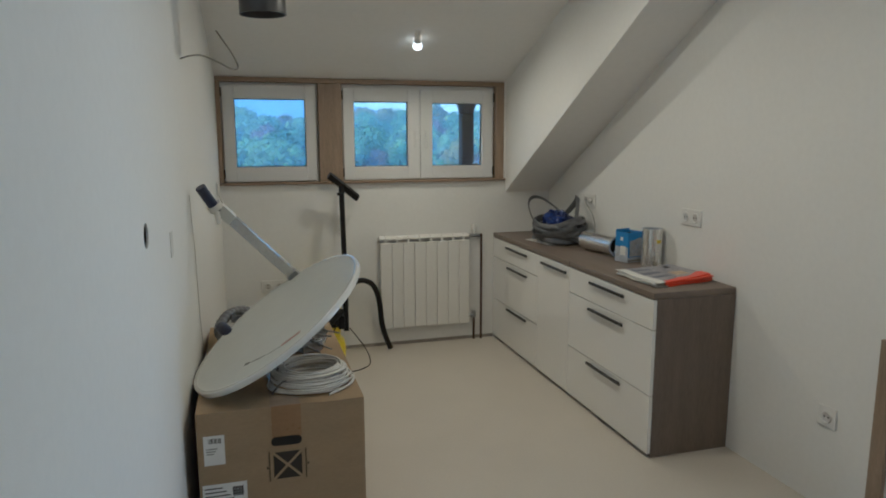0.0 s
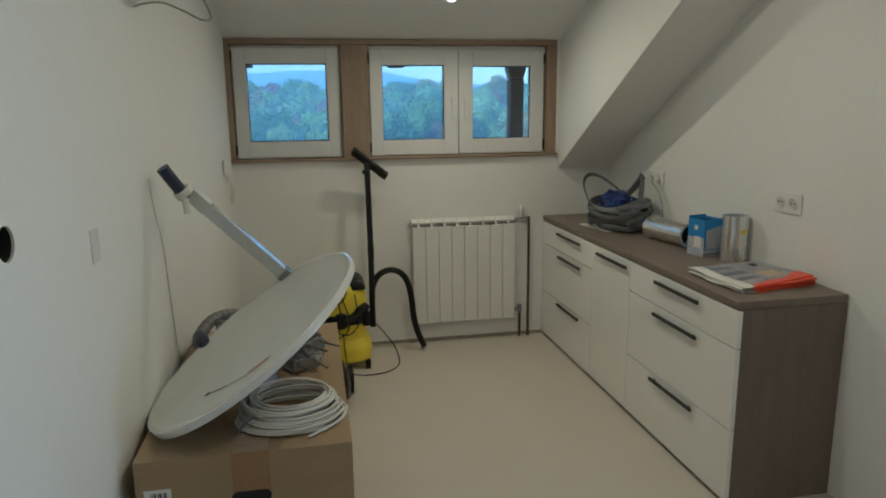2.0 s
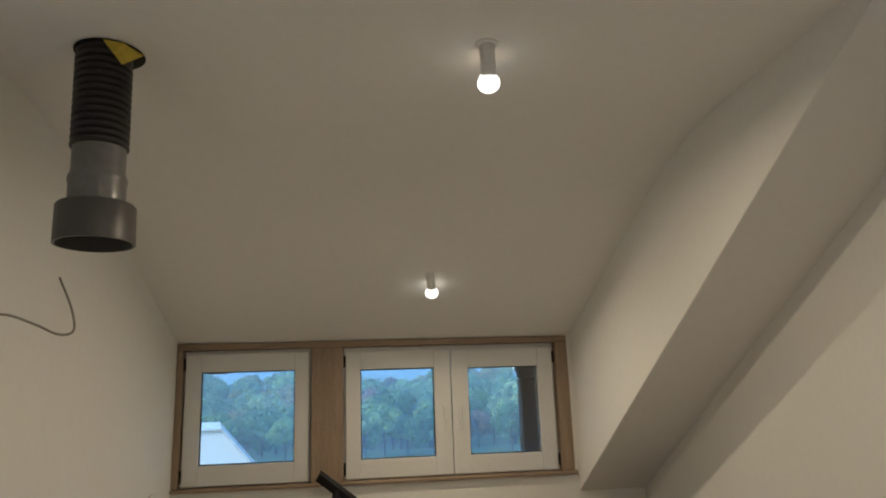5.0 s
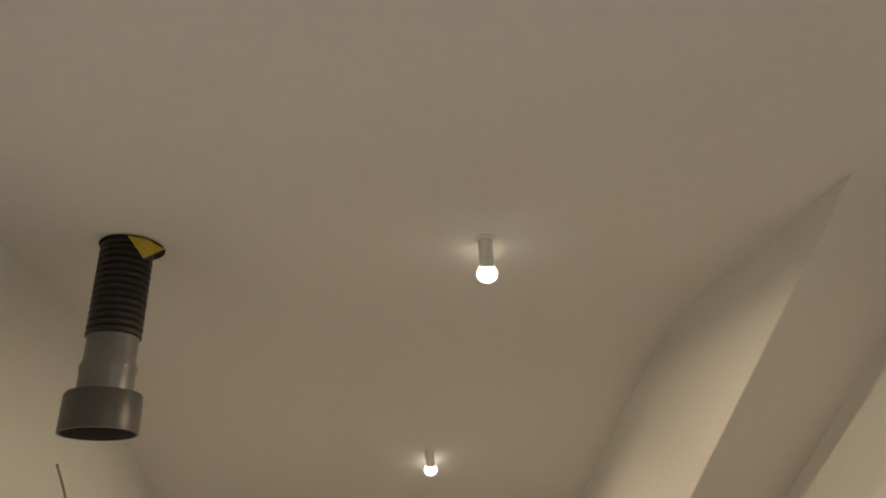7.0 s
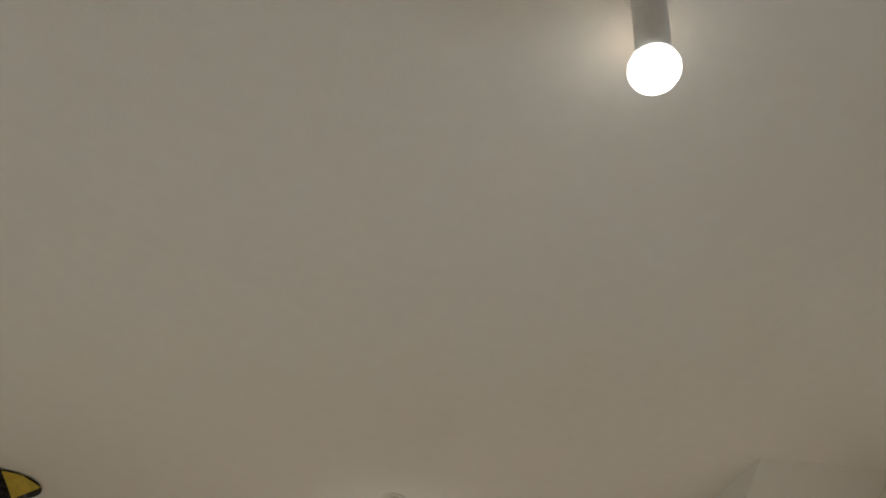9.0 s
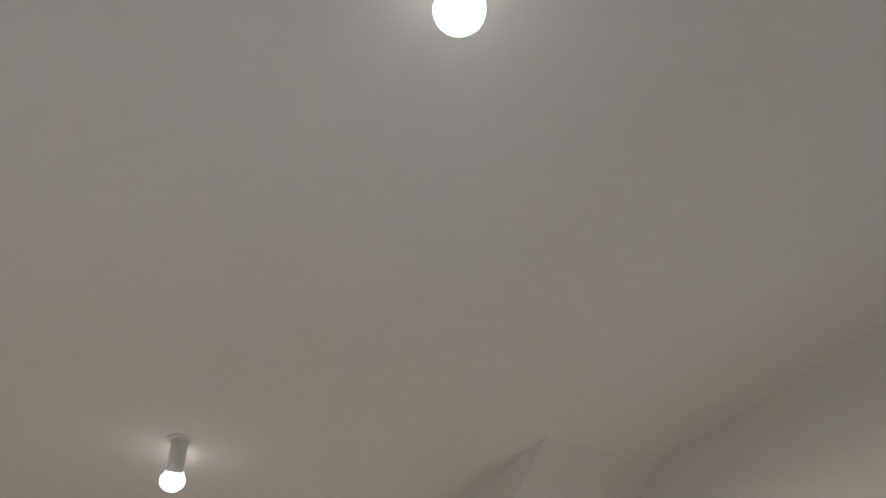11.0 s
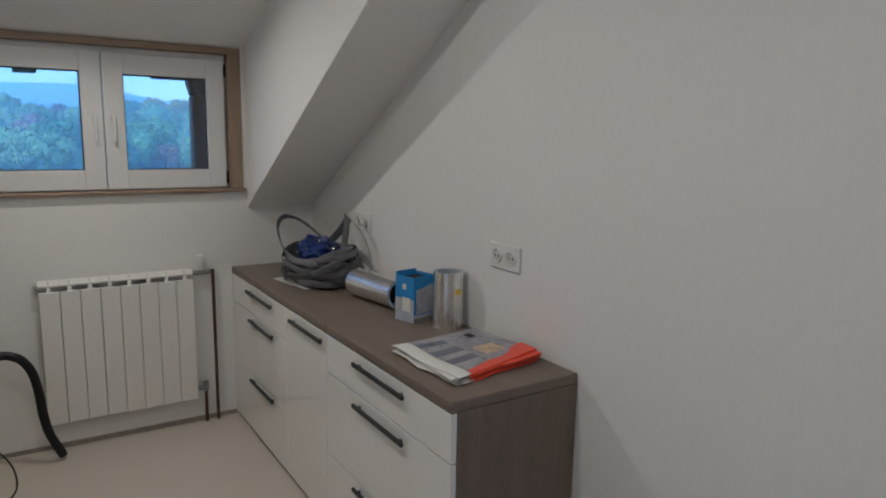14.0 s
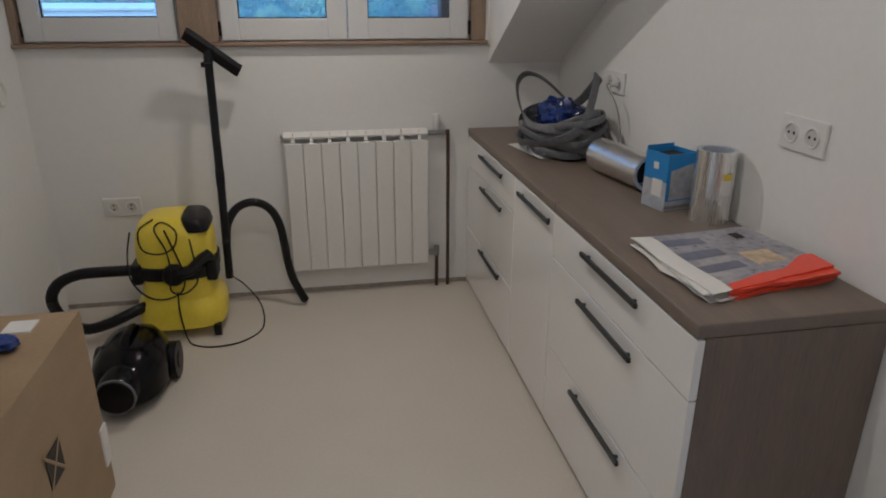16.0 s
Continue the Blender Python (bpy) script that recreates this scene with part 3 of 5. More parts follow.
end = thing("end_panel", (0.2, -2.04, 0), "grey-brown wood-look end panel closing the counter", "panel")
part("panel", box(0.0195, XR - 0.003, -2.055, CY_NEAR - 0.001, 0.0, CZ - 0.0002, 0.0006, 1), M_LAMINATE_V, end)
top = thing("worktop", (0.2, -1.0, CZ), "grey-brown wood-look laminate worktop with rounded edge", "worktop")
part("slab", box(-0.002, XR - 0.002, -2.054, YF - 0.003, CZ, 0.800, 0.004, 3), M_LAMINATE, top, smooth=True)
part("joint", box(-0.0026, 0.012, -1.2165, -1.2135, CZ + 0.001, 0.8003), M_BLACK, top, "dark butt joint")


# ---- wall sockets ----
def socket(wall, u, z, n, label, cable=False):
    """n gangs in a white frame; wall 'e' on the right wall, 'n' the far wall, 'w' the left wall. u runs along the wall."""
    def place(a, b, c, d, e, f, bev):
        # a..b along the wall, c..d out of it, e..f up
        if wall == "e":
            return box(XR - d, XR - c, u + a, u + b, z + e, z + f, bev)
        if wall == "w":
            return box(XL + c, XL + d, u + a, u + b, z + e, z + f, bev)
        return box(u + a, u + b, YF - d, YF - c, z + e, z + f, bev)
    base = {"e": (XR, u, z), "w": (XL, u, z), "n": (u, YF, z)}[wall]
    s = thing("wall_socket", base, label, "socket", "wall sockets")
    w = 0.075 * n + 0.012
    part("frame", place(-w / 2, w / 2, 0.0005, 0.009, -0.042, 0.042, 0.003), M_SOCKET, s)
    for k in range(n):
        c = (k - (n - 1) / 2) * 0.075
        m = {"e": pose(XR - 0.0092, u + c, z, 0, -90, 0), "w": pose(XL + 0.0092, u + c, z, 0, 90, 0), "n": pose(u + c, YF - 0.0092, z, 90, 0, 0)}[wall]
        part("insert", lathe([(0.0255, 0.0), (0.0245, 0.0042), (0.0215, 0.0042), (0.0205, 0.0004)], m, 24), M_SOCKET, s, "round recessed insert", smooth=True)
        part("recess", lathe([(0.0207, 0.0006), (0.0005, 0.0006)], m, 24), M_RECESS, s, "socket floor greyed for the recess's shade")
        bm = lathe([(0.0042, 0.0010), (0.0001, 0.0010)], m @ Matrix.Translation((0, 0.0095, 0.0002)), 8)
        lathe([(0.0042, 0.0010), (0.0001, 0.0010)], m @ Matrix.Translation((0, -0.0095, 0.0002)), 8, bm=bm)
        part("contact", bm, M_DARK, s, "pin holes coloured near-black for their shade")
    return s


socket("e", -1.690, 1.090, 2, "white double wall socket above the counter")
s2 = socket("e", -0.605, 1.085, 2, "white double wall socket with a plugged-in cable")
socket("e", -2.625, 0.390, 1, "white single wall socket low on the wall")
socket("n", -1.608, 0.490, 2, "white double wall socket behind the vacuum cleaner")
plug = thing("power_cable", (XR - 0.03, -0.64, 1.08), "thin grey cable plugged in and hanging to the worktop", "cable")
part("plug", lathe([(0.010, 0.0), (0.014, 0.004), (0.014, 0.02), (0.006, 0.026)], pose(XR - 0.012, -0.6425, 1.085, 0, -90, 0), 16, True), M_SOCKET, plug, smooth=True)
part("cord", sweep(spline([(XR - 0.047, -0.6425, 1.085), (XR - 0.06, -0.655, 1.075), (XR - 0.05, -0.72, 1.02), (XR - 0.04, -0.755, 0.93), (XR - 0.05, -0.76, 0.85), (XR - 0.07, -0.74, 0.804)]), 0.003, seg=6), M_WIRE, plug, smooth=True)

# left wall: filled patch, loose wires, a socket with a cable loop
patch = thing("cover_plate", (wall_x(-2.342), -2.342, 1.16), "grey filled patch of a covered wall box", "cover plate")
part("plate", box(wall_x(-2.342) - 0.001, wall_x(-2.342) + 0.0012, -2.374, -2.312, 1.118, 1.200), M_PATCH, patch)
loose = thing("loose_wire", (wall_x(-1.30), -1.30, 2.0), "loose grey wire sticking out of the wall", "wire", "loose wires")
part("wire", sweep(spline([(-1.847, -1.567, 1.942), (-1.79, -1.62, 1.85), (-1.765, -1.66, 1.788), (-1.79, -1.685, 1.776),
                           (-1.84, -1.70, 1.80), (-1.90, -1.715, 1.823), (-1.945, -1.74, 1.818), (wall_x(-1.78) - 0.005, -1.78, 1.80)]), 0.0032, seg=8), M_WIRE, loose, smooth=True)
# Thin grey strand drawn down the wall.
hang = thing("hanging_cable", (wall_x(-1.75), -1.75, 1.0), "thin grey strand down the wall", "cable")
part("cable", sweep(spline([(wall_x(-1.75) + 0.006, -1.835, 1.275), (wall_x(-1.75) + 0.005, -1.79, 1.17), (wall_x(-1.75) + 0.005, -1.72, 1.05), (wall_x(-1.75) + 0.004, -1.67, 0.85), (wall_x(-1.75) + 0.005, -1.645, 0.70), (wall_x(-1.75) + 0.012, -1.63, 0.592)]), 0.0012, seg=6), M_PATCH, hang, smooth=True)
phone = thing("wall_box", (wall_x(-0.25), -0.25, 1.1), "white wall box with a short cable loop near the window", "wall box")
part("plate", box(wall_x(-0.25) + 0.0005, wall_x(-0.25) + 0.014, -0.30, -0.225, 1.145, 1.225, 0.004), M_SOCKET, phone)
part("loop", sweep(spline([(wall_x(-0.25) + 0.014, -0.285, 1.15), (wall_x(-0.25) + 0.035, -0.292, 1.09), (wall_x(-0.25) + 0.03, -0.26, 1.01), (wall_x(-0.25) + 0.03, -0.215, 0.995), (wall_x(-0.25) + 0.035, -0.195, 1.05), (wall_x(-0.25) + 0.014, -0.235, 1.15)]), 0.0055, seg=8), M_CABLE, phone, "looped off-white cable", smooth=True)

# ---- cardboard box with dish and mounting parts ----
BX0, BX1, BY0, BY1, BZ = -1.954, -1.389, -2.392, -1.30, 0.590
carton = thing("cardboard_box", ((BX0 + BX1) / 2, (BY0 + BY1) / 2, 0), "large taped brown cardboard box with printed marks and labels", "box")
bm = bmesh.new()
NX, NY = 8, 12
grid = [[bm.verts.new((BX0 + (BX1 - BX0) * i / NX, BY0 + (BY1 - BY0) * j / NY, BZ - 0.010 * math.sin(math.pi * i / NX) * math.sin(math.pi * j / NY) + 0.004 * noise.noise((i * 0.7, j * 0.7, 3)))) for j in range(NY + 1)] for i in range(NX + 1)]
for i in range(NX):
    for j in range(NY):
        bm.faces.new((grid[i][j], grid[i + 1][j], grid[i + 1][j + 1], grid[i][j + 1]))
rim = [grid[i][0] for i in range(NX)] + [grid[NX][j] for j in range(NY)] + [grid[i][NY] for i in range(NX, 0, -1)] + [grid[0][j] for j in range(NY, 0, -1)]
low = []
for v in rim:
    bulge = 0.008 * math.sin(math.pi * (v.co.y - BY0) / (BY1 - BY0)) if abs(v.co.x - BX1) < 1e-4 else 0
    low.append((bm.verts.new((v.co.x + bulge, v.co.y, 0.3)), bm.verts.new((v.co.x, v.co.y, 0.0))))
for k in range(len(rim)):
    j = (k + 1) % len(rim)
    bm.faces.new((rim[k], rim[j], low[j][0], low[k][0]))
    bm.faces.new((low[k][0], low[j][0], low[j][1], low[k][1]))
bm.faces.new([p[1] for p in low])
part("carton", bm, M_CARD, carton)
FRONT = BY0 - 0.0012
part("tape", box(-1.710, -1.610, FRONT, BY0 + 0.002, 0.475, BZ + 0.002), M_TAPE, carton, "brown tape down the end")
part("tape", box(-1.712, -1.612, BY0 - 0.001, BY1 + 0.001, BZ - 0.0105, BZ + 0.0018), M_CLEARTAPE, carton, "shiny tape along the lid seam")
hole_pts = [(-1.662 + (0.035 if math.cos(a) > 0 else -0.035) + 0.017 * math.cos(a), 0.463 + 0.017 * math.sin(a)) for a in [2 * math.pi * k / 20 + 0.01 for k in range(20)]]
part("hand_hole", prism(hole_pts, "y", FRONT - 0.0006, FRONT), M_DARK, carton, "hand hole as a near-black patch for its shade")
bm = prism([(-1.708, 0.325), (-1.612, 0.325), (-1.612, 0.423), (-1.708, 0.423)], "y", FRONT - 0.0004, FRONT + 0.0004)
part("printed_mark", bm, M_INK, carton, "black printed square symbol")
bm = bmesh.new()
for sgn in (-1, 1):
    c, d = Vector((-1.66, FRONT - 0.0012, 0.374)), Vector((0.062, 0, 0.062 * sgn))
    sweep([c - d, c + d], 0.0045, 0.0006, 4, up=Vector((0, 1, 0)), bm=bm)
part("printed_cross", bm, M_CARD, carton, "unprinted cross over the symbol")
for xx in (-1.722, -1.598):
    bm = bmesh.new()
    box(xx - 0.0016, xx + 0.0016, FRONT - 0.0004, FRONT + 0.0004, 0.318, 0.432, bm=bm)
    box(xx - 0.010 if xx < -1.66 else xx + 0.004, xx - 0.004 if xx < -1.66 else xx + 0.010, FRONT - 0.0004, FRONT + 0.0004, 0.366, 0.374, bm=bm)
    part("printed_frame", bm, M_INK, carton)
lab = part("label", box(-1.934, -1.866, FRONT - 0.0004, FRONT + 0.0004, 0.405, 0.510), M_PAPER, carton, "white paper label")
bm = bmesh.new()
for k in range(9):
    x = -1.918 + k * 0.0045
    box(x, x + 0.0012 + 0.0014 * (k % 3), FRONT - 0.0008, FRONT, 0.482, 0.500, bm=bm)
for k in range(3):
    box(-1.926, -1.890 - 0.006 * k, FRONT - 0.0008, FRONT, 0.462 - 0.009 * k, 0.4645 - 0.009 * k, bm=bm)
part("print", bm, M_INK, lab)
lab = part("label", box(-1.945, -1.800, FRONT - 0.0004, FRONT + 0.0004, 0.215, 0.335), M_PAPER, carton, "large white shipping label")
bm = bmesh.new()
for k in range(7):
    box(-1.938, -1.880 + 0.012 * ((k * 5) % 4), FRONT - 0.0008, FRONT, 0.318 - 0.014 * k, 0.322 - 0.014 * k, bm=bm)
for k in range(12):
    for q in range(10):
        if (k * 7 + q * 5 + k * q) % 3:
            box(-1.848 + k * 0.003, -1.845 + k * 0.003, FRONT - 0.0008, FRONT, 0.285 + q * 0.0035, 0.2885 + q * 0.0035, bm=bm)
part("print", bm, M_INK, lab)
SIDE = BX1 + 0.0085
bm = box(SIDE - 0.001, SIDE + 0.0005, -1.70, -1.61, 0.31, 0.40)
part("printed_mark", bm, M_INK, carton, "black printed square symbol")
bm = bmesh.new()
for sgn in (-1, 1):
    c, d = Vector((SIDE + 0.0008, -1.655, 0.355)), Vector((0, 0.055, 0.055 * sgn))
    sweep([c - d, c + d], 0.0045, 0.0006, 4, up=Vector((1, 0, 0)), bm=bm)
part("printed_cross", bm, M_CARD, carton, "unprinted cross over the symbol")
part("label", box(BX1 + 0.0005, BX1 + 0.006, -1.345, -1.297, 0.10, 0.225), M_PAPER, carton, "white label peeling off the side")

# satellite dish leaning with its arm against the wall
DC, DN, DR = Vector((-1.669, -2.055, 0.810)), Vector((-0.717, -0.05, 1.0)).normalized(), 0.373
ax = Vector((0.8, 0, 0.62)) - DN * Vector((0.8, 0, 0.62)).dot(DN)
ax.normalize()
ay = DN.cross(ax) * 1.06
DM = Matrix((( ax.x, ay.x, DN.x, DC.x), (ax.y, ay.y, DN.y, DC.y), (ax.z, ay.z, DN.z, DC.z), (0, 0, 0, 1)))
dish = thing("satellite_dish", (-1.93, -2.1, BZ), "pale grey satellite dish leaning on the box against the wall", "satellite dish")
D = 0.034
prof = [(DR * k / 16 + 0.0005, -D + D * (k / 16) ** 2) for k in range(17)] + []
part("rim", lathe([(DR - 0.004, 0.0006), (DR + 0.003, 0.003), (DR + 0.009, 0.001), (DR + 0.012, -0.006), (DR + 0.010, -0.020), (DR + 0.005, -0.020), (DR + 0.004, -0.008), (DR - 0.004, 0.0006)], DM, 72), M_RIM, dish, "glossy rolled rim", smooth=True)
prof += [(DR * k / 16 + 0.0005, -D - 0.003 + D * (k / 16) ** 2) for k in range(15, -1, -1)]
part("reflector", lathe(prof, DM, 72), M_DISH, dish, "pressed grey reflector", smooth=True)


def on_dish(u, v, lift=0.001):
    r2 = (u * u + v * v) / DR ** 2
    return DM @ Vector((u, v, -D + D * r2 + lift))


def strip(points, w, mat, name, label):
    bm = bmesh.new()
    rows = []
    for i, (u, v) in enumerate(points):
        a = Vector(points[max(0, i - 1)])
        b = Vector(points[min(len(points) - 1, i + 1)])
        d = (b - a).normalized()
        s = Vector((-d.y, d.x)) * w
        rows.append((bm.verts.new(on_dish(u + s.x, v + s.y)), bm.verts.new(on_dish(u - s.x, v - s.y))))
    for p, q in zip(rows, rows[1:]):
        bm.faces.new((p[0], q[0], q[1], p[1]))
    return part(name, bm, mat, dish, label)


# worn lettering: plain bars
def dish_line(a, b, n=8):
    return [(a[0] + (b[0] - a[0]) * k / n, a[1] + (b[1] - a[1]) * k / n) for k in range(n + 1)]


strip(dish_line((-0.168, -0.152), (-0.148, -0.166)), 0.008, M_INK, "lettering", "worn dark lettering")
strip(dish_line((-0.140, -0.172), (-0.085, -0.208)), 0.005, M_GREY, "lettering", "worn grey lettering")
strip(dish_line((-0.078, -0.212), (-0.012, -0.244)), 0.003, M_GREY, "lettering", "worn grey lettering")
strip(dish_line((-0.014, -0.236), (0.068, -0.252)), 0.013, M_RED, "lettering", "faded red mark")
A0, A1 = Vector((-1.558, -1.672, 0.884)), Vector((-1.852, -1.722, 1.196))
part("arm", sweep([A0 + (A0 - A1) * 0.06, A0, A1, A1 + (A1 - A0).normalized() * 0.02], 0.030, 0.022, 4, up=Vector((0.1, 1, 0.1)), phase=math.pi / 4), M_ARM, dish, "square zinc feed arm")
part("arm_cap", sweep([A1 - (A1 - A0).normalized() * 0.05, A1 + (A1 - A0).normalized() * 0.024], 0.033, 0.025, 4, up=Vector((0.1, 1, 0.1)), phase=math.pi / 4), M_DISH, dish)
part("arm_bracket", sweep([A0 + (A0 - A1).normalized() * 0.05, A0 - (A0 - A1).normalized() * 0.04], 0.035, 0.030, 4, up=Vector((0.1, 1, 0.1)), phase=math.pi / 4), M_STEEL, dish, "steel clip at the arm's foot")
for k in (-1, 1):
    part("bolt", rod(A0 + Vector((0.012 * k, -0.03, -0.045)), A0 + Vector((0.012 * k, -0.05, 0.005)), 0.004, 6), M_STEEL, dish)
part("collar", lathe([(0.020, -0.012), (0.030, -0.012), (0.030, 0.012), (0.020, 0.012), (0.020, -0.012)], look((-1.882, -1.772, 1.222), (-1.93, -1.80, 1.30)), 20), M_CABLE, dish, "off-white clamp ring", smooth=True)
L0, L1 = Vector((-1.880, -1.775, 1.215)), Vector((-1.932, -1.805, 1.305))
conv = part("converter", sweep([L0 + (L0 - L1) * 0.1, L0 + (L1 - L0) * 0.35, L0 + (L1 - L0) * 0.36, L1], 0.021, 0.023, 12, up=Vector((0, 1, 0))), M_NAVY, dish, "dark converter head", smooth=True)
part("connector", rod(L0 + Vector((0.005, -0.012, -0.012)), L0 + Vector((0.012, -0.02, -0.062)), 0.011, 10), M_CABLE, dish, "pale cable connector")

# coil of white aerial cable
coil = thing("cable_coil", (-1.55, -2.19, BZ), "coil of off-white coaxial cable on the box", "cable coil")
rng = random.Random(4)
pts = []
turns, per = 27, 30
spread = [(0.128, 0.004), (0.136, 0.005), (0.142, 0.006), (0.120, 0.009), (0.130, 0.013), (0.112, 0.012), (0.137, 0.015), (0.122, 0.019), (0.108, 0.022)]
for k in range(turns * per):
    a, turn_no = 2 * math.pi * k / per, k // per
    if k % per == 0:
        rad0, up0 = spread[turn_no % 9]
        rad0, up0, sx, sy, tip = rad0 - 0.009 * (turn_no // 9), up0 + 0.023 * (turn_no // 9), rng.uniform(-0.009, 0.009), rng.uniform(-0.008, 0.008), rng.uniform(0, 6.28)
    w = min(1.0, (k % per) / 6.0)
    if k % per == 0:
        last = (rad, up, cx, cy) if k else (rad0, up0, sx, sy)
    rad, up, cx, cy = [p * (1 - w) + q * w for p, q in zip(last, (rad0, up0, sx, sy))]
    pts.append(Vector((-1.558 + cx + rad * 1.10 * math.cos(a), -2.192 + cy + rad * 0.98 * math.sin(a), BZ + 0.004 + max(0.0, up + 0.006 * math.sin(a + tip)))))
part("cable", sweep(pts, 0.0038, seg=6), M_CABLE, coil, smooth=True)
part("cable_end", sweep(spline([pts[-1], (-1.402, -2.20, BZ + 0.014), (-1.428, -2.275, BZ + 0.007), (-1.505, -2.348, BZ + 0.006)]), 0.0038, seg=6), M_CABLE, coil, smooth=True)
part("tie", sweep(spline([(-1.700, -2.28, BZ + 0.004), (-1.69, -2.31, BZ + 0.03), (-1.66, -2.29, BZ + 0.05), (-1.64, -2.25, BZ + 0.03)]), 0.003, seg=6), M_GREY, coil)


def bracket(at, turn, label):
    b = thing("mounting_bracket", at, label, "bracket", "dish mounting parts")
    m = pose(*at, 0, 0, turn)

    def local(bm):
        bmesh.ops.transform(bm, matrix=m, verts=bm.verts)
        return bm
    part("plate", local(box(-0.05, 0.05, -0.035, 0.035, 0.0, 0.005, 0.001)), M_STEEL, b)
    part("flange", local(box(-0.05, 0.05, -0.035, -0.031, 0.005, 0.040, 0.001)), M_STEEL, b)
    part("flange", local(box(-0.05, 0.05, 0.031, 0.035, 0.005, 0.040, 0.001)), M_STEEL, b)
    for x in (-0.03, 0.03):
        part("bolt", local(rod((x, -0.125, 0.024), (x, 0.06, 0.028), 0.0035, 8)), M_STEEL, b)
        part("nut", local(lathe([(0.0085, -0.004), (0.0085, 0.004)], pose(x, -0.045, 0.026, 90), 6, True)), M_STEEL, b)
    return b


bracket((-1.530, -1.80, BZ + 0.004), 30, "galvanised mast bracket with long bolts on the box")
bracket((-1.570, -1.75, BZ + 0.046), 15, "galvanised mast clamp tilted on other parts")
bracket((-1.510, -1.74, BZ + 0.046), 48, "galvanised clamp half stacked on another bracket")
bracket((-1.60, -1.60, BZ + 0.004), 10, "galvanised bracket lying flat behind the dish")
bracket((-1.80, -1.50, BZ + 0.08), 70, "galvanised mast clamp behind the dish")


def crumpled(name, at, size, mat, label, category, seed):
    bm = bmesh.new()
    bmesh.ops.create_icosphere(bm, subdivisions=4, radius=1.0)
    for v in bm.verts:
        n = v.co.normalized()
        f = 1 + 0.35 * noise.noise(n * 2.1 + Vector((seed, 0, 0))) + 0.22 * abs(noise.noise(n * 5.3 + Vector((0, seed, 0))))
        v.co = Vector((n.x * size[0] * f, n.y * size[1] * f, max(-size[2] * 0.9, n.z * size[2] * f))) + Vector(at)
    return solo(name, bm, mat, label, category)


M_BAG = clear("clear_plastic_bag", 0.12, (0.9, 0.93, 0.96), 1.2)
crumpled("parts_bag", (-1.515, -1.73, BZ + 0.05), (0.065, 0.075, 0.05), M_BAG, "crumpled clear plastic bag of fittings on the box", "bag", 3.0)
crumpled("plastic_wrap", (-1.665, -2.06, BZ + 0.022), (0.030, 0.045, 0.022), M_BLUEBAG, "shiny blue plastic wrapper under the dish", "wrapper", 7.0)
crumpled("blue_packet", (-1.520, -1.50, BZ + 0.015), (0.05, 0.035, 0.016), M_BLUEBAG, "small dark blue plastic packet on the box", "packet", 1.0)
tapes = thing("tape_roll", (-1.60, -1.44, BZ), "roll of blue tape lying on the box", "tape")
part("roll", lathe([(0.028, 0.0), (0.045, 0.0), (0.045, 0.035), (0.028, 0.035), (0.028, 0.0)], pose(-1.60, -1.46, BZ - 0.002), 28), M_BLUEBAG, tapes, smooth=True)
slip = thing("paper_slip", (-1.5, -1.38, BZ), "small white paper slip taped to the box lid", "paper")
part("sheet", box(-1.545, -1.475, -1.415, -1.345, BZ - 0.003, BZ + 0.003), M_PAPER, slip)
boot = thing("vacuum_hose", (-1.83, -1.55, BZ), "grey corrugated hose with a dark end lying on the box", "hose")
part("hose", sweep(spline([(-1.86, -1.70, BZ + 0.025), (-1.90, -1.62, BZ + 0.07), (-1.86, -1.50, BZ + 0.11), (-1.78, -1.42, BZ + 0.10), (-1.72, -1.40, BZ + 0.04), (-1.68, -1.42, BZ + 0.022)], 9), 0.021, seg=12, ribs=0.12), M_GREY, boot)
part("end", sweep(spline([(-1.80, -1.80, BZ + 0.03), (-1.86, -1.74, BZ + 0.09), (-1.885, -1.68, BZ + 0.10)], 5), 0.026, seg=12), M_NAVY, boot, "dark blue hose end", smooth=True)

# ---- yellow wet-and-dry vacuum cleaner ----
VX, VY = -1.345, -0.215
vac = thing("vacuum_cleaner", (VX, VY, 0), "yellow wet-and-dry vacuum cleaner with black hose and wand", "vacuum cleaner")


def rounded(levels, seg=40, bm=None, power=3.2):
    """A soft-cornered body from levels of (z, half width, half depth, x shift, y shift)."""
    bm = bm or bmesh.new()
    rings = []
    for z, w, d, sx, sy in levels:
        ring = []
        for k in range(seg):
            a = 2 * math.pi * k / seg
            c, q = math.cos(a), math.sin(a)
            ring.append(bm.verts.new((sx + w * math.copysign(abs(c) ** (2 / power), c), sy + d * math.copysign(abs(q) ** (2 / power), q), z)))
        rings.append(ring)
    for a, b in zip(rings, rings[1:]):
        for k in range(seg):
            bm.faces.new((a[k], a[(k + 1) % seg], b[(k + 1) % seg], b[k]))
    bm.faces.new(rings[0][::-1])
    bm.faces.new(rings[-1])
    return bm


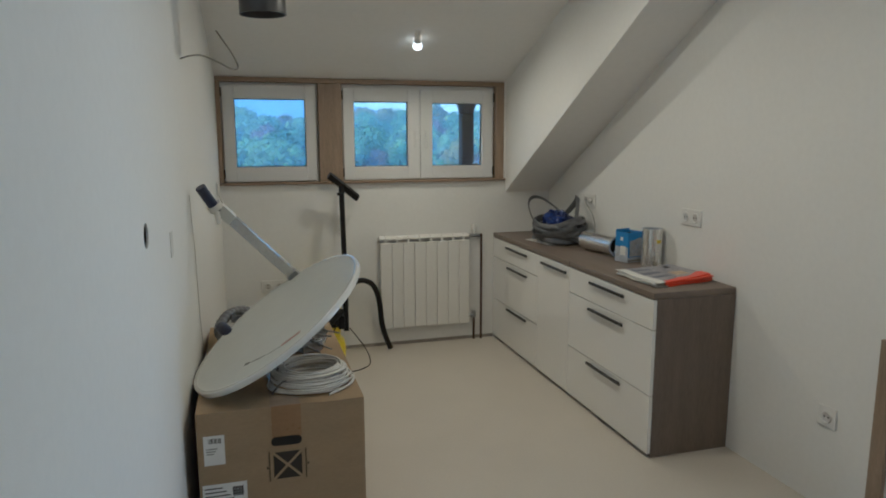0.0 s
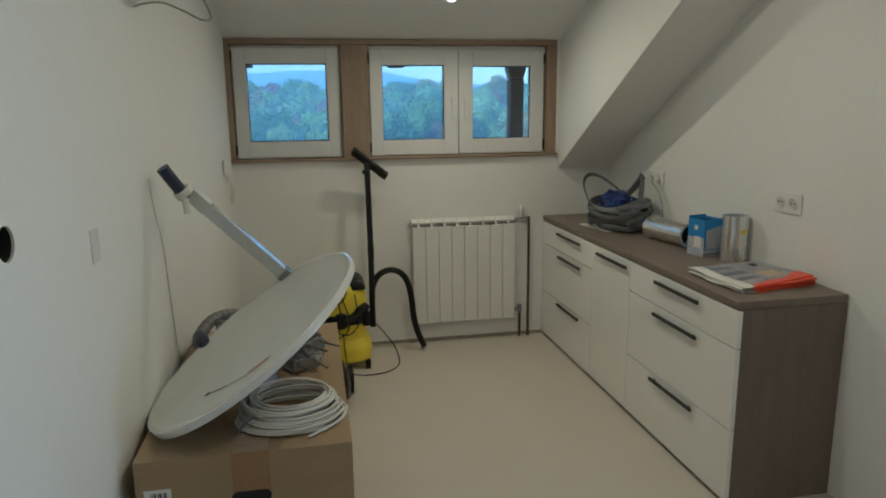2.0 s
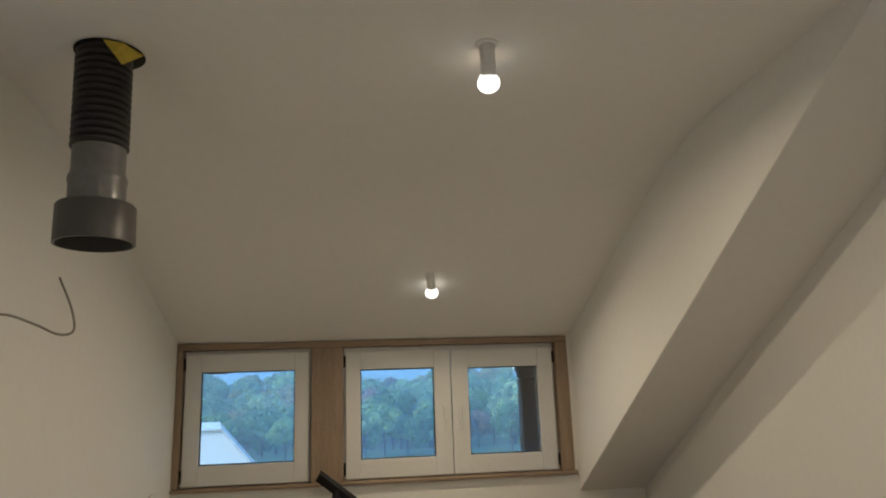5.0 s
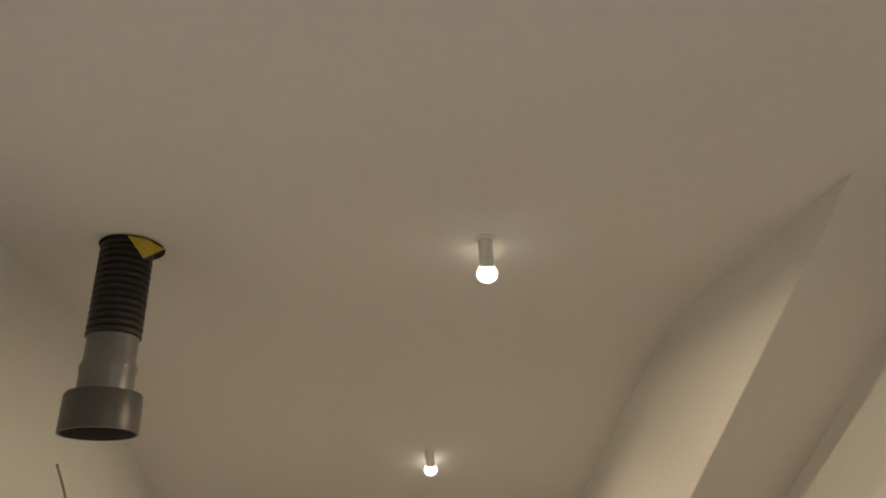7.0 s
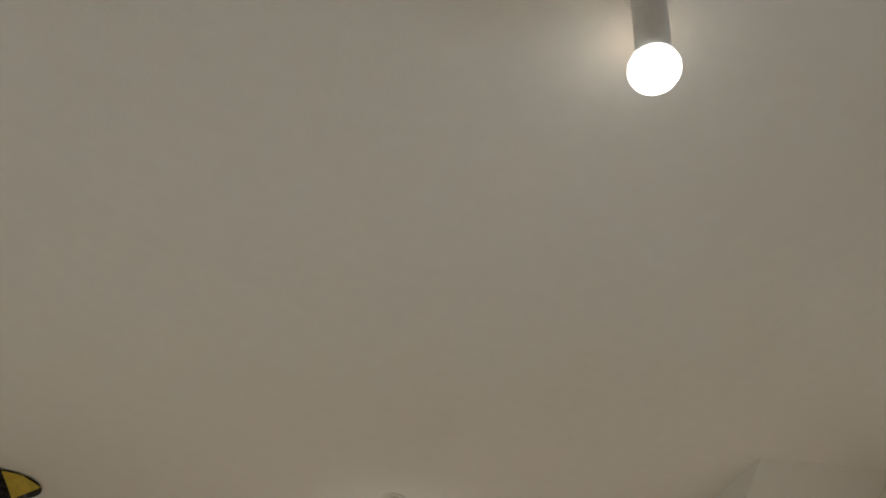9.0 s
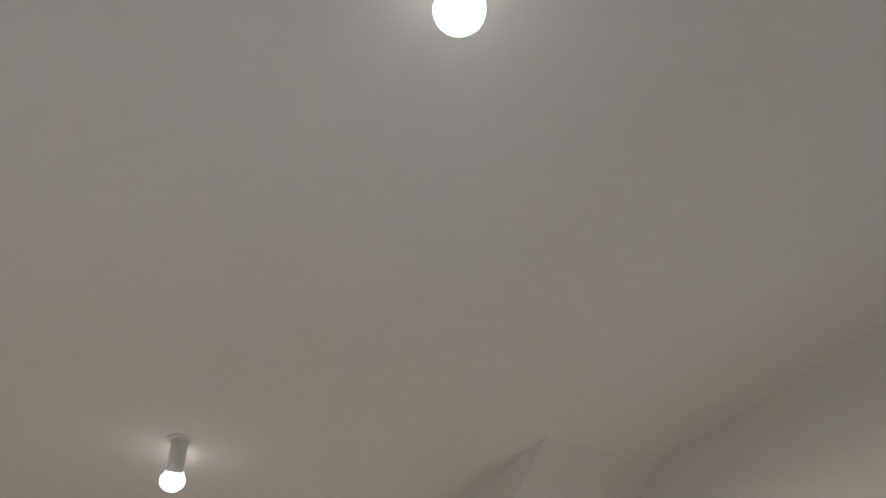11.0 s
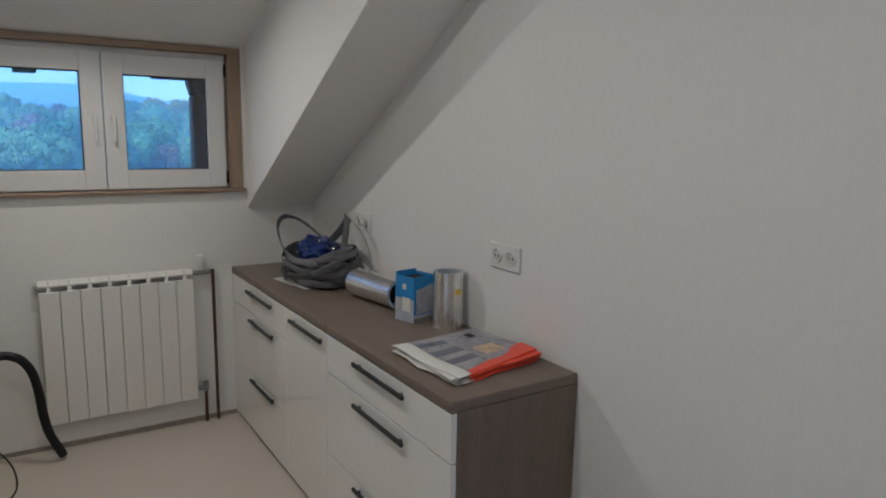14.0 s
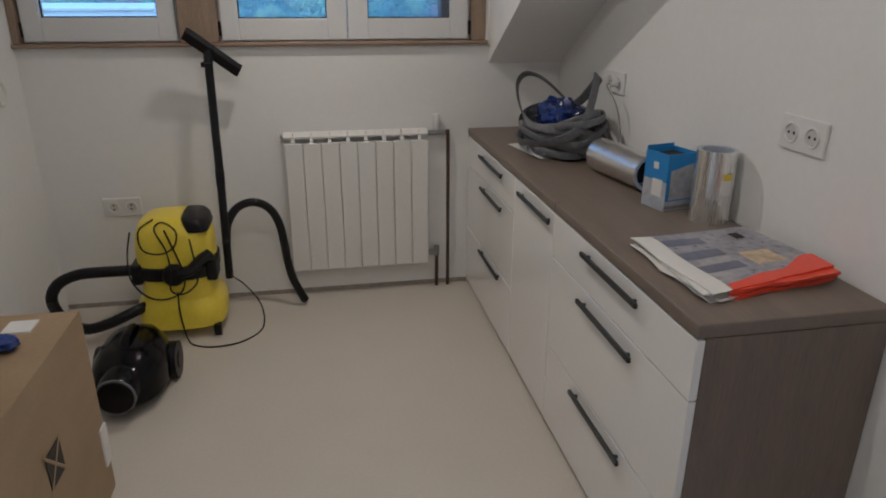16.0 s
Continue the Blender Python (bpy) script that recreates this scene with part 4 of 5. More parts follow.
part("tank", rounded([(0.045, 0.165, 0.150, VX, VY), (0.052, 0.182, 0.166, VX, VY), (0.11, 0.184, 0.168, VX, VY), (0.155, 0.178, 0.164, VX, VY), (0.175, 0.158, 0.150, VX, VY), (0.19, 0.152, 0.146, VX, VY), (0.285, 0.156, 0.150, VX, VY)]), M_YELLOW, vac, "yellow dirt tank", smooth=True)
part("band", rounded([(0.272, 0.158, 0.152, VX, VY), (0.278, 0.167, 0.161, VX, VY), (0.326, 0.167, 0.161, VX, VY), (0.333, 0.159, 0.153, VX, VY)]), M_BLACK, vac, "black rim band", smooth=True)
part("motor_head", rounded([(0.324, 0.158, 0.152, VX, VY), (0.40, 0.160, 0.152, VX, VY), (0.46, 0.152, 0.146, VX, VY), (0.505, 0.134, 0.128, VX, VY), (0.525, 0.105, 0.10, VX, VY), (0.530, 0.06, 0.06, VX, VY)]), M_YELLOW, vac, "yellow motor head", smooth=True)
part("grip", rounded([(0.476, 0.046, 0.118, VX + 0.108, VY - 0.02), (0.508, 0.046, 0.118, VX + 0.100, VY - 0.02), (0.528, 0.040, 0.108, VX + 0.088, VY - 0.02), (0.536, 0.030, 0.09, VX + 0.08, VY - 0.02)], power=5), M_BLACK, vac, "black carrying grip", smooth=True)
part("knob", lathe([(0.001, 0.034), (0.038, 0.034), (0.046, 0.024), (0.046, 0.0)], pose(VX + 0.005, VY - 0.150, 0.305, 90), 24), M_BLACK, vac, "round black latch knob", smooth=True)
for k in (-1, 1):
    part("latch", box(VX + 0.150 * k - 0.022, VX + 0.150 * k + 0.022, VY - 0.135, VY - 0.02, 0.255, 0.345, 0.01), M_BLACK, vac)
part("latch", sweep(spline([(VX + 0.03, VY - 0.165, 0.315), (VX + 0.075, VY - 0.168, 0.325), (VX + 0.115, VY - 0.15, 0.36), (VX + 0.15, VY - 0.12, 0.375)]), 0.030, 0.022, 10), M_BLACK, vac, smooth=True)
for cx, cy in ((-0.15, -0.12), (0.15, -0.14), (-0.15, 0.12), (0.15, 0.12)):
    caster = part("caster", box(VX + cx - 0.016, VX + cx + 0.016, VY + cy - 0.02, VY + cy + 0.02, 0.022, 0.056, 0.006), M_BLACK, vac)
    part("wheel", rod((VX + cx - 0.014, VY + cy, 0.018), (VX + cx + 0.014, VY + cy, 0.018), 0.018, 14), M_BLACK, caster)
WTOP = Vector((-1.143, -0.10, 1.13))
part("wand", sweep([Vector((-1.146, -0.19, 0.20)), Vector((-1.142, -0.15, 0.66)), Vector((-1.142, -0.148, 0.67)), WTOP], 0.0175, seg=16), M_BLACK, vac, "black suction wand", smooth=True)
part("wand_joint", sweep([Vector((-1.1425, -0.154, 0.62)), Vector((-1.142, -0.147, 0.69))], 0.0192, seg=16), M_BLACK, vac)
part("wand_neck", sweep(spline([WTOP, WTOP + Vector((0.002, 0.008, 0.035)), WTOP + Vector((0.014, 0.012, 0.06))], 5), 0.019, seg=14), M_BLACK, vac, smooth=True)
part("collar", rod(WTOP + Vector((-0.030, 0, -0.005)), WTOP + Vector((-0.012, 0, -0.005)), 0.011, 10), M_BLACK, vac)
part("nozzle", sweep([Vector((-1.225, -0.105, 1.252)), Vector((-1.215, -0.104, 1.246)), Vector((-1.035, -0.055, 1.098)), Vector((-1.025, -0.054, 1.092))], 0.027, 0.030, 4, up=Vector((0.3, 1, 0.2)), phase=math.pi / 4), M_BLACK, vac, "black floor nozzle")
part("hose", sweep(spline([(-1.145, -0.18, 0.36), (-1.135, -0.14, 0.44), (-1.09, -0.12, 0.505), (-1.02, -0.12, 0.528), (-0.955, -0.12, 0.500), (-0.915, -0.12, 0.43), (-0.897, -0.12, 0.33), (-0.889, -0.12, 0.24), (-0.872, -0.12, 0.15), (-0.845, -0.11, 0.075), (-0.822, -0.105, 0.022)], 10), 0.0185, seg=12, ribs=0.05), M_BLACK, vac, "black corrugated hose")
part("hose", sweep(spline([(-1.47, -0.30, 0.315), (-1.53, -0.335, 0.322), (-1.62, -0.35, 0.328), (-1.72, -0.35, 0.322), (-1.80, -0.35, 0.285), (-1.835, -0.35, 0.215), (-1.80, -0.36, 0.13), (-1.72, -0.38, 0.09), (-1.62, -0.40, 0.115), (-1.52, -0.36, 0.145), (-1.46, -0.30, 0.15)], 9), 0.0225, seg=12, ribs=0.05), M_BLACK, vac, "black corrugated hose")
F_ = VY - 0.175
cord = [(VX - 0.06, VY - 0.10, 0.532), (VX - 0.11, F_ + 0.03, 0.50), (VX - 0.10, F_, 0.43), (VX - 0.04, F_, 0.405), (VX + 0.02, F_, 0.43), (VX + 0.035, F_ + 0.02, 0.49), (VX - 0.02, F_ + 0.05, 0.525), (VX - 0.05, F_ + 0.03, 0.50),
        (VX - 0.01, F_, 0.42), (VX + 0.0, F_ - 0.012, 0.33), (VX - 0.01, F_ - 0.008, 0.245), (VX + 0.04, F_ - 0.006, 0.225), (VX + 0.095, F_ - 0.004, 0.27), (VX + 0.10, F_ - 0.01, 0.34), (VX + 0.085, F_ + 0.01, 0.46)]
part("cord", sweep(spline(cord, 7), 0.0036, seg=6), M_BLACK, vac, "loosely wound black cord", smooth=True)
cord = [(VX - 0.15, F_ + 0.05, 0.49), (VX - 0.165, F_ + 0.02, 0.40), (VX - 0.16, F_ - 0.002, 0.30), (VX - 0.11, F_ - 0.004, 0.225), (VX - 0.04, F_ - 0.006, 0.205), (VX + 0.03, F_ - 0.006, 0.235), (VX + 0.05, F_ - 0.010, 0.31), (VX + 0.02, F_ + 0.002, 0.42), (VX - 0.01, F_ + 0.02, 0.50)]
part("cord", sweep(spline(cord, 7), 0.0036, seg=6), M_BLACK, vac, smooth=True)
cord = [(VX + 0.015, F_ - 0.008, 0.235), (VX + 0.015, F_ - 0.022, 0.15), (VX + 0.03, F_ - 0.03, 0.04), (VX + 0.06, F_ - 0.05, 0.004), (VX + 0.15, F_ - 0.08, 0.004), (VX + 0.26, F_ - 0.05, 0.004), (VX + 0.335, F_ + 0.06, 0.004), (VX + 0.33, F_ + 0.17, 0.06), (VX + 0.27, F_ + 0.20, 0.15), (VX + 0.215, F_ + 0.15, 0.23)]
part("cord", sweep(spline(cord, 7), 0.0036, seg=6), M_BLACK, vac, smooth=True)

# ---- small black canister vacuum on the floor ----
can = thing("canister_vacuum", (-1.40, -0.82, 0), "glossy black canister vacuum cleaner on the floor by the box", "vacuum cleaner")
turn = pose(-1.447, -0.755, 0, 0, 0, -1)


def turned(bm, m=turn):
    bmesh.ops.transform(bm, matrix=m, verts=bm.verts)
    return bm


M_PIANO = material("piano_black", (0.004, 0.004, 0.005), 0.16, vary=0.2, coat=0.0, rough_vary=0.04)
M_PIANO.node_tree.nodes["Principled BSDF"].inputs["Specular IOR Level"].default_value = 0.22
part("shell", turned(rounded([(0.028, 0.105, 0.165, 0, 0), (0.05, 0.128, 0.19, 0, 0), (0.11, 0.130, 0.195, 0, 0), (0.16, 0.118, 0.175, 0, 0.01), (0.20, 0.088, 0.135, 0, 0.02), (0.215, 0.05, 0.09, 0, 0.02)], power=2.6)), M_PIANO, can, "glossy black shell", smooth=True)
part("dust_cup", turned(lathe([(0.001, 0.07), (0.058, 0.07), (0.066, 0.06), (0.074, -0.03)], pose(0.0, -0.165, 0.112, 90), 32)), M_PIANO, can, "black round dust cup", smooth=True)
part("cup_ring", turned(lathe([(0.062, 0.060), (0.0685, 0.060), (0.0685, 0.066), (0.062, 0.066)], pose(0.0, -0.165, 0.112, 90), 32)), M_GREY, can, "grey ring round the cup", smooth=True)
for k in (-1, 1):
    w = part("wheel", turned(rod((0.108 * k, 0.085, 0.072), (0.146 * k, 0.085, 0.072), 0.072, 28)), M_BLACK, can)
    part("hub", turned(lathe([(0.001, 0.004), (0.03, 0.004), (0.036, 0.0)], pose(0.146 * k, 0.085, 0.072, 0, 90 * k, 0), 20)), M_BLACK, w)
part("caster", turned(rod((-0.014, -0.13, 0.016), (0.014, -0.13, 0.016), 0.016, 12)), M_BLACK, can)
part("carry_handle", turned(sweep(spline([(0.0, 0.11, 0.19), (0.0, 0.08, 0.232), (0.0, -0.02, 0.236), (0.0, -0.07, 0.196)], 6), 0.016, 0.009, 10)), M_PIANO, can, smooth=True)
tube = thing("suction_tube", (-1.84, -0.90, 0), "grey suction hose lying behind the box", "hose")
part("tube", sweep(spline([(-1.945, -1.16, 0.44), (-1.90, -1.02, 0.40), (-1.83, -0.93, 0.345), (-1.76, -0.90, 0.28), (-1.70, -0.91, 0.17), (-1.67, -0.93, 0.022)], 9), 0.021, seg=12, ribs=0.07), M_GREY, tube)

# ---- things on the counter ----
WT = 0.800
rng = random.Random(11)
bands = thing("strap_coil", (0.27, -0.49, WT), "loose coil of grey rubber strap on the worktop", "strap coil")


def loop(cx, cy, cz, rx, ry, tiltx, tilty, turnz, wave, seed, w=0.017, th=0.0045):
    r = random.Random(seed)
    ph = r.random() * 6
    m = pose(cx, cy, cz, tiltx, tilty, turnz)
    path = [m @ Vector((rx * (1 + 0.04 * math.sin(2 * a + ph)) * math.cos(a), ry * (1 + 0.05 * math.sin(3 * a + ph)) * math.sin(a), wave * math.sin(2 * a + ph))) for a in [2 * math.pi * k / 44 for k in range(44)]]
    return sweep(path, th, w, 8, True, up=m.to_3x3() @ Vector((0, 0, 1)))


for k in range(20):
    lvl = k * 0.5
    loose_k = min(1, lvl / 3.0)
    part("turn", loop(0.262 + 0.016 * loose_k * rng.uniform(-1, 1), -0.525 + 0.022 * loose_k * rng.uniform(-1, 1), WT + 0.018 + 0.0112 * lvl, 0.108 + 0.0052 * lvl - 0.010 * (k % 2) + 0.010 * rng.uniform(-1, 1), 0.168 + 0.0062 * lvl - 0.012 * (k % 2) + 0.016 * rng.uniform(-1, 1),
                      rng.uniform(-13, 13) * loose_k, rng.uniform(-17, 13) * loose_k, rng.uniform(-25, 25), 0.009 * min(1, lvl / 2), k, 0.0135, 0.0028), M_BAND, bands)
for pts, lab in (([(0.17, -0.286, 1.085), (0.225, -0.36, 1.075), (0.30, -0.50, 0.985), (0.34, -0.62, 0.885), (0.28, -0.665, 0.835), (0.20, -0.56, 0.85), (0.14, -0.41, 0.92), (0.132, -0.305, 1.03)], "strap turn standing up"),
                 ([(0.404, -0.503, 1.098), (0.342, -0.625, 1.025), (0.242, -0.765, 0.935), (0.120, -0.715, 0.876), (0.082, -0.530, 0.858), (0.190, -0.330, 0.866), (0.380, -0.340, 0.955), (0.430, -0.435, 1.060)], "strap turn standing up"),
                 ([(0.15, -0.36, 0.93), (0.25, -0.31, 0.95), (0.37, -0.36, 0.94), (0.41, -0.52, 0.91), (0.36, -0.66, 0.89), (0.25, -0.69, 0.88), (0.15, -0.62, 0.90), (0.125, -0.49, 0.92)], "")):
    path = spline(pts, 6, True)
    mid = sum(path, Vector()) / len(path)
    nrm = (path[0] - mid).cross(path[len(path) // 4] - mid).normalized()
    part("turn", sweep(path, 0.004, 0.019, 8, True, up=nrm), M_BAND, bands, lab)
crumpled("blue_bag", (0.270, -0.48, WT + 0.125), (0.088, 0.120, 0.075), M_BLUEBAG, "crumpled dark blue plastic bag inside the strap coil", "bag", 5.0)
note = thing("paper_sheet", (0.16, -0.50, WT), "white paper sheet half under the strap coil", "paper")
part("sheet", prism([(0.085, -0.36), (0.135, -0.645), (0.25, -0.64), (0.22, -0.33)], "z", WT + 0.0006, WT + 0.0022), M_PAPER, note)


def foil_roll(a, b, r, mat, label, seed):
    t = thing("foil_roll", tuple((Vector(a) + Vector(b)) / 2), label, "foil roll", "insulation foil rolls")
    d = (Vector(b) - Vector(a))
    m = Matrix.Translation(a) @ d.to_track_quat("Z", "Y").to_matrix().to_4x4()
    h = d.length
    bm = bmesh.new()
    rings = []
    n = 14
    for i in range(n + 1):
        z = h * i / n
        rings.append([bm.verts.new(m @ Vector(((r + 0.0008 * noise.noise((math.cos(q) * 2.2, math.sin(q) * 2.2, z * 14 + seed)) ) * math.cos(q), (r + 0.0008 * noise.noise((math.cos(q) * 2.2, math.sin(q) * 2.2, z * 14 + seed))) * math.sin(q), z))) for q in [2 * math.pi * k / 36 for k in range(36)]])
    for p, q in zip(rings, rings[1:]):
        for k in range(36):
            bm.faces.new((p[k], p[(k + 1) % 36], q[(k + 1) % 36], q[k]))
    part("foil", bm, mat, t, "shiny aluminium foil", smooth=True)
    for z, sgn in ((0.001, 1), (h - 0.001, -1)):
        bm = lathe([(r, z), (r * 0.80, z), (r * 0.78, z + sgn * 0.05)], m, 36)
        part("wound_end", bm, M_PALE, t, "pale wound layers")
        part("hollow", lathe([(r * 0.78, z + sgn * 0.05), (0.001, z + sgn * 0.05)], m, 24), M_DARK, t, "hollow core coloured near-black for its shade")
    return t


foil_roll((0.292, -0.855, WT + 0.0615), (0.336, -1.152, WT + 0.0615), 0.059, M_FOIL, "shiny aluminium insulation roll lying on the worktop", 1.0)
r2 = foil_roll((0.378, -1.444, WT + 0.0005), (0.378, -1.444, WT + 0.205), 0.0555, M_FOIL_V, "shiny aluminium insulation roll standing on the worktop", 5.0)


def on_roll(a0, a1, z0, z1, mat, name, parent, lift):
    bm = bmesh.new()
    rows = []
    for k in range(7):
        q = radians(a0 + (a1 - a0) * k / 6)
        rows.append([bm.verts.new((0.378 + (0.057 + lift) * math.cos(q), -1.444 + (0.057 + lift) * math.sin(q), WT + z)) for z in (z0, z1)])
    for p, q in zip(rows, rows[1:]):
        bm.faces.new((p[0], q[0], q[1], p[1]))
    return part(name, bm, mat, parent)


on_roll(258, 292, 0.085, 0.140, M_PAPER, "label", r2, 0.001)
on_roll(262, 290, 0.128, 0.146, M_YLABEL, "label_band", r2, 0.002)

pack = thing("lamp_carton", (0.28, -1.361, WT), "open blue and white printed carton on the worktop", "carton")
PW, PD, PH = 0.108, 0.100, 0.172
PM = pose(0.281, -1.361, WT, 0, 0, 13)


def pack_part(name, a, mat, label=""):
    bm = box(*a)
    bmesh.ops.transform(bm, matrix=PM, verts=bm.verts)
    return part(name, bm, mat, pack, label)


pack_part("base", (0, PW, 0, PD, 0.0005, 0.004), M_PALE)
pack_part("side", (0, 0.002, 0, PD, 0.004, 0.088), M_PALE, "pale printed lower half")
pack_part("side", (0, 0.002, 0, PD, 0.088, PH), M_BLUE, "bright blue upper half")
pack_part("side", (0.002, PW, 0, 0.002, 0.004, 0.030), M_PALE, "pale printed foot")
pack_part("side", (0.002, PW, 0, 0.002, 0.030, PH), M_BLUE, "bright blue front")
pack_part("side", (PW - 0.002, PW, 0.002, PD, 0.004, PH), M_BLUE)
pack_part("side", (0.002, PW - 0.002, PD - 0.002, PD, 0.004, PH), M_BLUE)
bm = prism([(0.014, 0.034), (PW - 0.001, 0.034), (PW - 0.001, 0.142), (0.014, 0.122)], "y", -0.0008, 0.0)
bmesh.ops.transform(bm, matrix=PM, verts=bm.verts)
part("picture", bm, M_PHOTO, pack, "pale grey picture panel")
for px, pz, pr in ((0.045, 0.066, 0.012), (0.072, 0.090, 0.016), (0.070, 0.058, 0.010)):
    bm = lathe([(0.0005, 0.0), (pr, 0.0)], PM @ pose(px, -0.0014, pz, 90), 16)
    part("printed_lamp", bm, M_PALE, pack, "faint printed lamp")
pack_part("stripe", (0.002, PW, -0.001, -0.0002, 0.006, 0.016), M_WIRE, "grey stripe along the foot")
pack_part("picture", (-0.0008, 0, 0.018, 0.060, 0.040, 0.092), M_PAPER, "white printed lamp picture")
pack_part("picture", (-0.0008, 0, 0.066, 0.094, 0.030, 0.074), M_PHOTO, "pale grey picture panel")
pack_part("mark", (-0.001, -0.0002, 0.040, 0.060, 0.122, 0.142), M_PAPER, "small white printed mark")
pack_part("flap", (0.004, PW - 0.004, PD, PD + 0.002, PH - 0.004, PH + 0.010), M_BLUE, "raised blue lid flap")
pack_part("inside", (0.003, PW - 0.003, 0.003, PD - 0.003, PH - 0.014, PH - 0.013), M_DARK, "near-black sheet for the shade inside")

# stack of magazines
mags = []
corner = [(0.070, -1.615), (0.064, -1.962), (0.410, -1.914), (0.395, -1.62)]
rng = random.Random(5)
for k in range(7):
    z = WT + 0.0008 + 0.0027 * k
    ob = thing("magazine", (0.23, -1.77, z), "folded magazine with an orange spine lying in a stack" if k < 6 else "top magazine with grey photo cover and orange spine", "magazine", "magazine stack")
    c = Vector((0.23 + rng.uniform(-0.014, 0.014), -1.77 + rng.uniform(-0.005, 0.005)))
    a = radians(rng.uniform(-4, 4))
    bm = bmesh.new()
    nu, nv = 12, 8
    rows = []
    for i in range(nu + 1):
        row = []
        for j in range(nv + 1):
            u, v = i / nu, j / nv
            p = (Vector(corner[0]) * (1 - u) + Vector(corner[3]) * u) * v + (Vector(corner[1]) * (1 - u) + Vector(corner[2]) * u) * (1 - v)
            p = p - Vector((0.23, -1.77))
            p = Vector((p.x * math.cos(a) - p.y * math.sin(a), p.x * math.sin(a) + p.y * math.cos(a))) + c
            p.y += (1 - v) ** 3 * 0.011 * noise.noise((u * 5.0, k * 3.7, 0.5))
            p.x += (1 - u) ** 3 * 0.014 * noise.noise((v * 4.0, k * 2.9, 7.5))
            lift = 0.0019 * u * k + 0.003 * (noise.noise((u * 4, v * 3, 2.0)) + 0.4) * k / 6 + 0.012 * max(0, u - 0.75) ** 1.2 * (1 - v) * (k + 2) / 4 + 0.004 * max(0, 0.25 - u) * k / 2 * (1 + math.sin(9 * v))
            row.append((p.x, p.y, z + lift))
        rows.append(row)
    lo = [[bm.verts.new(p) for p in r] for r in rows]
    hi = [[bm.verts.new((p[0], p[1], p[2] + 0.0024)) for p in r] for r in rows]
    for i in range(nu):
        for j in range(nv):
            bm.faces.new((hi[i][j], hi[i + 1][j], hi[i + 1][j + 1], hi[i][j + 1]))
            bm.faces.new((lo[i][j], lo[i][j + 1], lo[i + 1][j + 1], lo[i + 1][j]))
    for i in range(nu):
        bm.faces.new((lo[i][nv], lo[i + 1][nv], hi[i + 1][nv], hi[i][nv]))
    for j in range(nv):
        bm.faces.new((lo[0][j], lo[0][j + 1], hi[0][j + 1], hi[0][j]))
        bm.faces.new((lo[nu][j], lo[nu][j + 1], hi[nu][j + 1], hi[nu][j]))
    part("page_block", bm, M_PAPER, ob, "white page edges")
    bm = bmesh.new()
    wide = [0.010 + (0.062 if k == 6 else 0.024) * (i / nu) * (1.0 + 0.7 * noise.noise((i * 0.33, k * 1.3, 3.0))) for i in range(nu + 1)][2:]
    e0 = [bm.verts.new((p[0][0], p[0][1] - 0.0012, p[0][2] - 0.0002)) for p in rows[2:]]
    e1 = [bm.verts.new((p[0][0], p[0][1] - 0.0012, p[0][2] + 0.0034 + 0.0020 * i / nu)) for i, p in enumerate(rows[2:])]
    e2 = [bm.verts.new((p[0][0] + 0.002, p[0][1] + w, p[1][2] * w / 0.042 + p[0][2] * (1 - w / 0.042) + 0.0042)) for p, w in zip(rows[2:], wide)]
    for i in range(len(e0) - 1):
        bm.faces.new((e0[i], e0[i + 1], e1[i + 1], e1[i]))
        bm.faces.new((e1[i], e1[i + 1], e2[i + 1], e2[i]))
    part("spine", bm, M_ORANGE, ob, "orange-red spine")
    if k == 6:
        def cover(i0, i1, j0, j1, mat, name, label, up):
            bm = bmesh.new()
            vv = [[bm.verts.new((rows[i][j][0], rows[i][j][1], rows[i][j][2] + 0.0024 + up)) for j in range(j0, j1 + 1)] for i in range(i0, i1 + 1)]
            for i in range(i1 - i0):
                for j in range(j1 - j0):
                    bm.faces.new((vv[i][j], vv[i + 1][j], vv[i + 1][j + 1], vv[i][j + 1]))
            return part(name, bm, mat, ob, label)
        cover(2, nu, 0, nv, M_COVER, "cover", "grey-blue photo cover", 0.0006)
        cover(7, nu - 2, 2, 4, M_BEIGE, "picture", "beige product photo", 0.0012)
        cover(9, 10, 6, 7, M_INK, "picture", "small black product photo", 0.0014)
        for j in (2, 4, 6):
            cover(2, 6, j, j + 1, M_NIGHT, "picture", "slate blue product photo", 0.0013)

# ---- outside ----
solo("ground", box(-400, 400, 0.4, 78, -4.2, -4.0), M_GRASS, "green meadow below the house", "ground", kind="structure")
eaves = thing("eaves", (-0.9, 0.8, 1.78), "dark stained timber eaves over the window", "eaves")
for x in (-1.885, -0.836, 0.213, 1.262):
    part("rafter", box(x - 0.054, x + 0.054, 0.33, 0.93, 1.781, 1.90, 0.004), M_TIMBER, eaves)
part("wall_plate", box(-0.20, 1.4, 0.86, 0.94, 1.787, 1.90, 0.006), M_TIMBER, eaves)
part("boarding", box(-2.6, 1.4, 0.33, 1.0, 1.901, 1.93), M_TIMBER, eaves)
post = thing("timber_post", (0.065, 0.90, -4), "dark carved timber balcony post outside the window", "post")
part("shaft", box(0.011, 0.119, 0.846, 0.954, -4.0, 1.70, 0.014), M_TIMBER, post)
part("capital", rounded([(1.698, 0.048, 0.048, 0.065, 0.90), (1.708, 0.060, 0.060, 0.065, 0.90), (1.728, 0.060, 0.060, 0.065, 0.90), (1.742, 0.066, 0.064, 0.065, 0.90), (1.765, 0.073, 0.068, 0.065, 0.90), (1.786, 0.075, 0.070, 0.065, 0.90)], 24, None, 4), M_TIMBER, post, "carved flaring capital", smooth=True)

